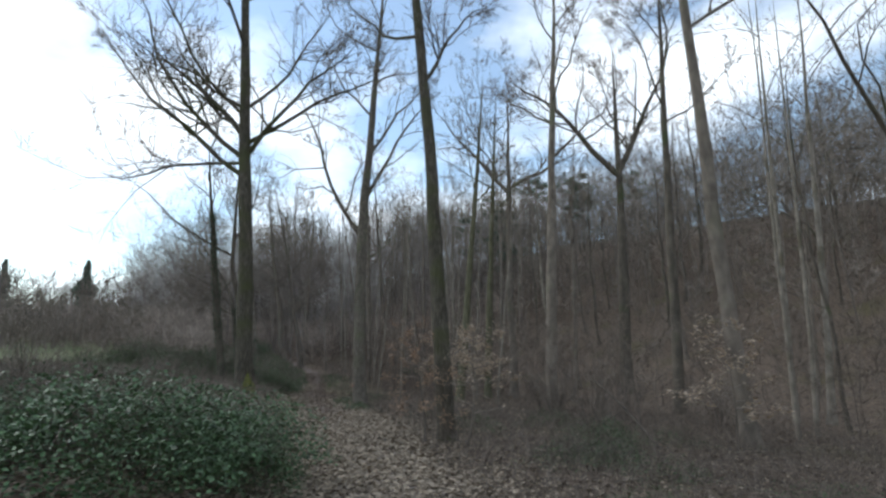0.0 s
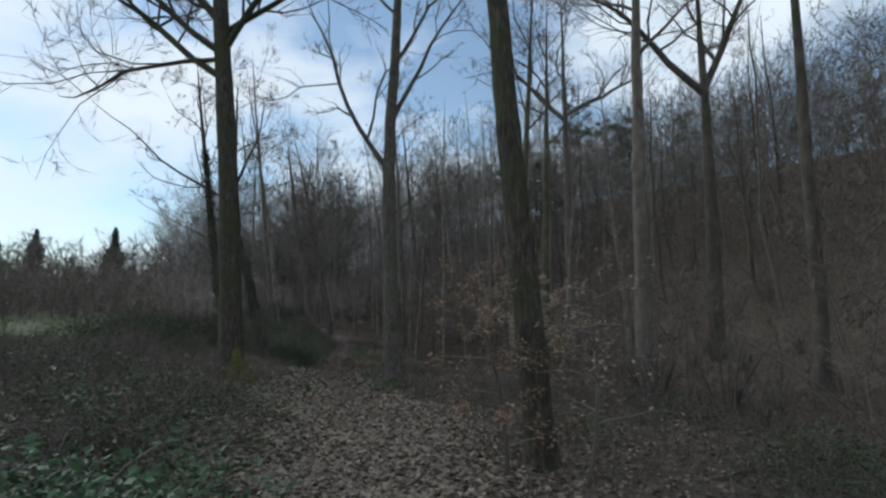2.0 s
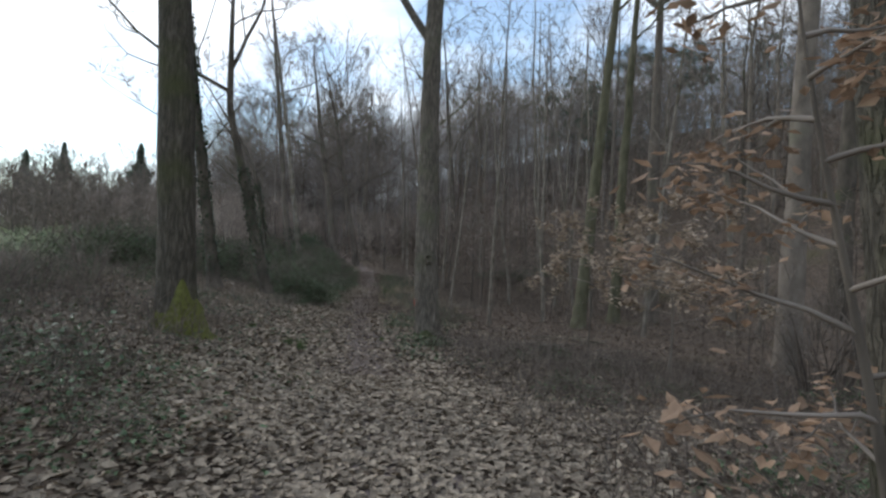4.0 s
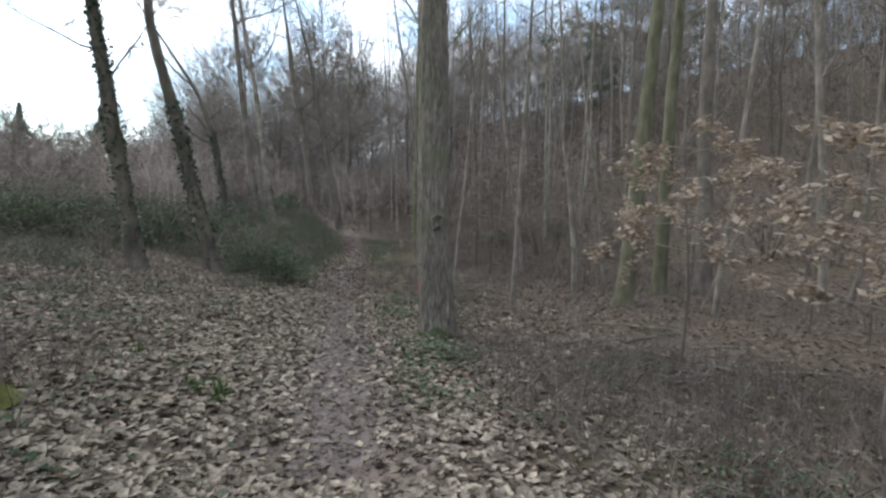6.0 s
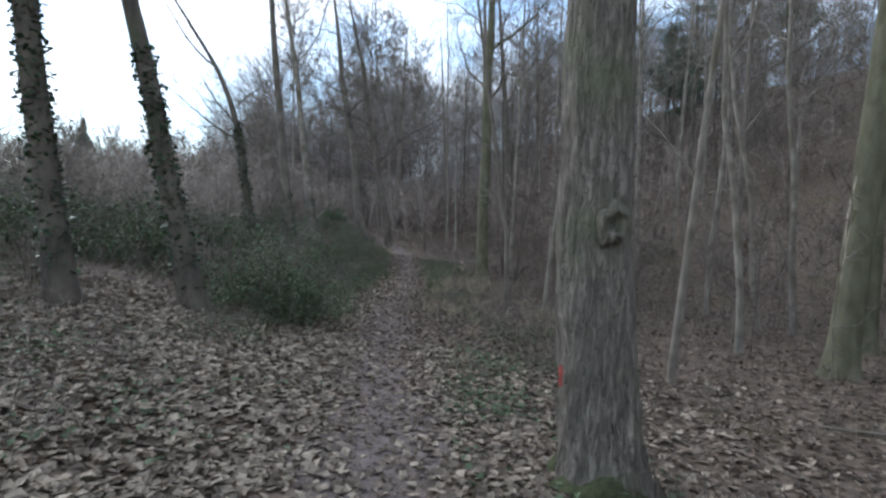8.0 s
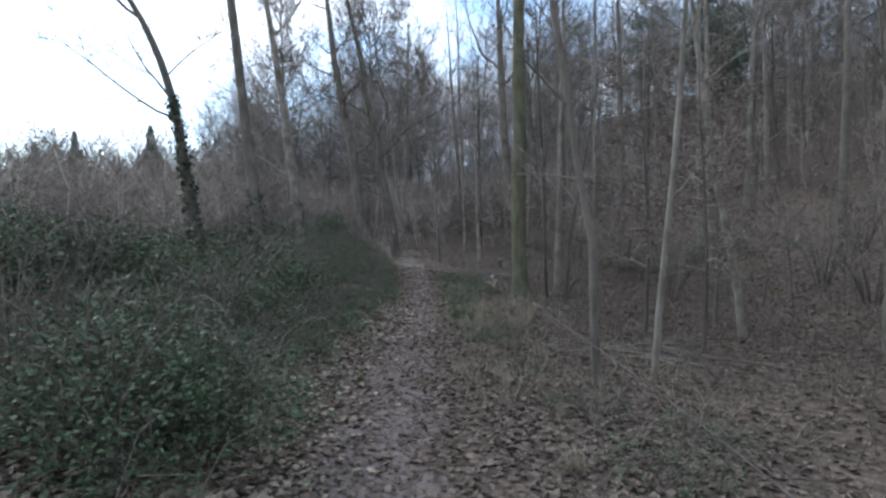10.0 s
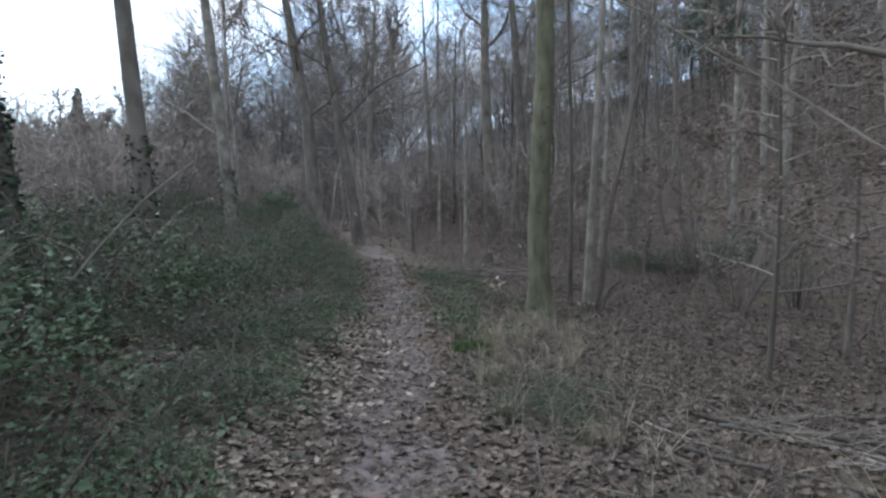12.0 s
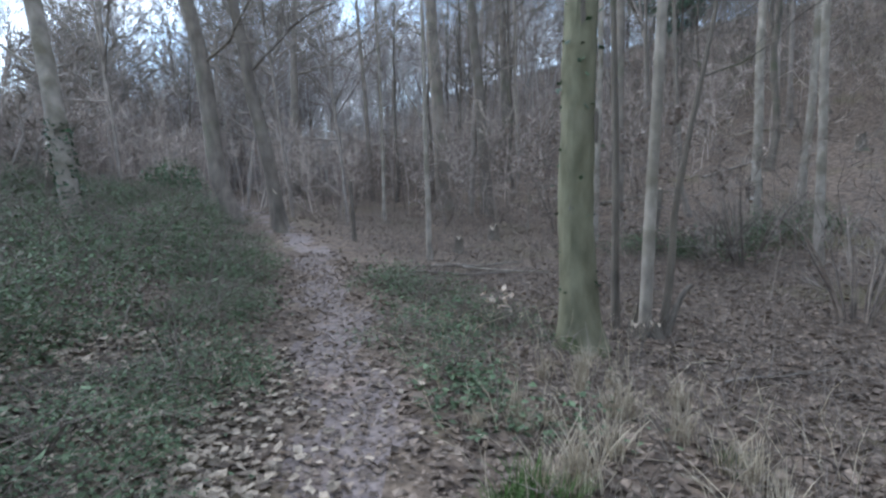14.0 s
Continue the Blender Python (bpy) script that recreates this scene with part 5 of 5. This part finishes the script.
# ---------------------------------------------------------------- fallen wood
sticks = [(-0.6, 17.3, 1.3, 0.02, 32), (-0.3, 17.0, 1.1, 0.016, -28), (0.2, 17.8, 1.4, 0.02, 45), (-0.9, 16.6, 0.9, 0.014, 60), (0.5, 16.5, 1.5, 0.02, -15), (-0.1, 16.1, 1.4, 0.015, -20), (0.0, 18.6, 1.6, 0.02, 165),
          (-2.6, 25.2, 2.0, 0.022, -12), (-2.2, 25.6, 1.6, 0.018, 8), (-2.9, 25.6, 1.2, 0.014, 30), (-1.7, 24.9, 1.8, 0.02, -25), (-3.2, 28.6, 1.1, 0.014, 12), (-6.15, 26.2, 0.35, 0.008, 35),
          (2.6, 12.2, 1.6, 0.02, 20), (-5.6, 32.4, 1.6, 0.03, 10), (-4.9, 32.8, 1.3, 0.025, -15), (-5.3, 33.2, 1.8, 0.03, 25)]
for i, (px, py, ln, rr, az) in enumerate(sticks):
    fallen_branch(px, py, ln, rr, az, "grey fallen branch lying in the dead leaves", 600 + i, M_PALE if i % 3 == 0 else M_GREY)


rng = np.random.default_rng(66)
for i in range(40):
    bx, by = ((0.35, 16.6) if i < 16 else (-2.7, 25.2))
    fallen_branch(bx + rng.normal(0, 0.55), by + rng.normal(0, 0.4), rng.uniform(0.5, 1.4), rng.uniform(0.007, 0.018), rng.uniform(-75, 75), "thin grey stick in a heap of fallen branches", 700 + i, M_PALE if i % 2 else M_GREY)


for i in range(22):
    xx, yy = rng.uniform(1.3, 5.6), rng.uniform(6.6, 11.0)
    fallen_branch(xx, yy, rng.uniform(0.5, 1.5), rng.uniform(0.006, 0.014), rng.uniform(0, 180), "thin pale stick lying among dead stalks", 800 + i, M_PALE if i % 3 else M_GREY)


def stump(x, y, height, r, label, seed, lean=0.0, mat=None):
    """A cut or snapped stem with a flared foot and a ragged top."""
    rng = np.random.default_rng(seed)
    base = new("stump")
    base.location = (x, y, float(floor_z(x, y)) - 0.05)
    h = np.linspace(0, 1, 9)
    th = np.linspace(0, 2 * math.pi, 14, endpoint=False)
    TH, H = np.meshgrid(th, h)
    rad = r * (0.9 + 0.7 * np.exp(-H * height / 0.12) * (1 + 0.4 * np.cos(3 * TH + seed))) * (1 - 0.15 * H) + 0.06 * r * rng.normal(size=H.shape)
    Z = height * H + (H == 1) * 0.5 * r * rng.normal(size=H.shape)
    V = np.stack([rad * np.cos(TH) + lean * Z, rad * np.sin(TH), Z], axis=-1).reshape(-1, 3)
    i = np.arange(H.size).reshape(H.shape)
    j = np.roll(i, -1, axis=1)
    F = np.stack([i[:-1], j[:-1], j[1:], i[1:]], axis=-1).reshape(-1, 4)
    part("stem", solid("stem", V, [F], mat or M_DARK), base)
    c = len(th)
    top = np.concatenate([V[-c:], V[-c:].mean(0, keepdims=True) - np.array([[0, 0, 0.2 * r]])])
    T = np.array([[k, (k + 1) % c, c] for k in range(c)])
    part("broken_top", solid("broken_top", top, [T], M_SCAR), base, "weathered broken wood")
    return tagged(base, label, "stump")


for i, (px, py, ht, rr, ln) in enumerate([(1.85, 37.9, 0.6, 0.09, -0.1), (2.15, 38.1, 0.5, 0.08, 0.15), (5.9, 39.6, 0.5, 0.14, 0.0), (3.0, 34.9, 0.25, 0.17, 0.0), (-9.7, 36.9, 1.0, 0.13, -0.05), (-7.72, 35.5, 1.3, 0.045, -0.05), (-1.6, 35.3, 1.2, 0.06, 0.12), (-12.6, 33.6, 0.8, 0.08, 0.02), (-3.95, 29.72, 0.16, 0.075, 0.1), (-3.76, 29.66, 0.2, 0.06, -0.1), (-3.9, 29.95, 0.3, 0.05, 0.2), (-5.6, 34.6, 0.35, 0.09, 0.1), (-4.75, 36.4, 0.3, 0.12, 0.0)]):
    stump(px, py, ht, rr, "short dark stump of a snapped stem", 750 + i, ln)
fallen_branch(5.6, 44.0, 2.2, 0.07, 150, "pale barkless log lying on the slope", 760, M_SCAR)
fallen_branch(3.4, 41.0, 2.8, 0.05, 12, "long grey log lying on the slope", 761, M_PALE)
fallen_branch(-0.2, 40.0, 2.4, 0.05, -6, "long grey log lying on the slope", 762, M_PALE)


def leaning_pole(x0, y0, z0, x1, y1, z1, r, label, mat):
    """A thin broken stem leaning in the undergrowth."""
    s = np.linspace(0, 1, 9)[:, None]
    P = np.array([[x0, y0, z0]]) * (1 - s) + np.array([[x1, y1, z1]]) * s
    P[:, 2] += 0.10 * np.sin(s[:, 0] * math.pi)
    base = new("leaning_pole")
    base.location = (x0, y0, z0)
    v, f = strands((P - np.array([x0, y0, z0]))[None], np.linspace(r, r * 0.5, 9)[None], 7)
    part("stem", solid("stem", v, [f], mat), base)
    return tagged(base, label, "leaning stem")


leaning_pole(-2.4, 19.55, float(floor_z(-2.4, 19.55)), -4.66, 21.02, 1.36, 0.005, "thin broken stem leaning across the undergrowth", M_STEM)
leaning_pole(-8.3, 24.4, float(floor_z(-8.3, 24.4)) + 0.3, -7.7, 25.2, 1.9, 0.012, "thin broken stem leaning in the brambles", M_PALE)
leaning_pole(3.55, 9.15, float(floor_z(3.55, 9.15)), 2.75, 10.6, 1.05, 0.02, "dark broken stem leaning over low brambles", M_DARK)
leaning_pole(1.9, 20.6, float(floor_z(1.9, 20.6)), 3.3, 21.4, 2.1, 0.016, "thin pale broken stem leaning between the trunks", M_PALE)
leaning_pole(3.2, 20.9, float(floor_z(3.2, 20.9)), 2.1, 21.9, 2.4, 0.014, "thin pale broken stem leaning between the trunks", M_PALE)
leaning_pole(-3.66, 29.7, float(floor_z(-3.66, 29.7)), -3.3, 29.95, 0.55, 0.04, "broken dark stump leaning outwards", M_DARK)
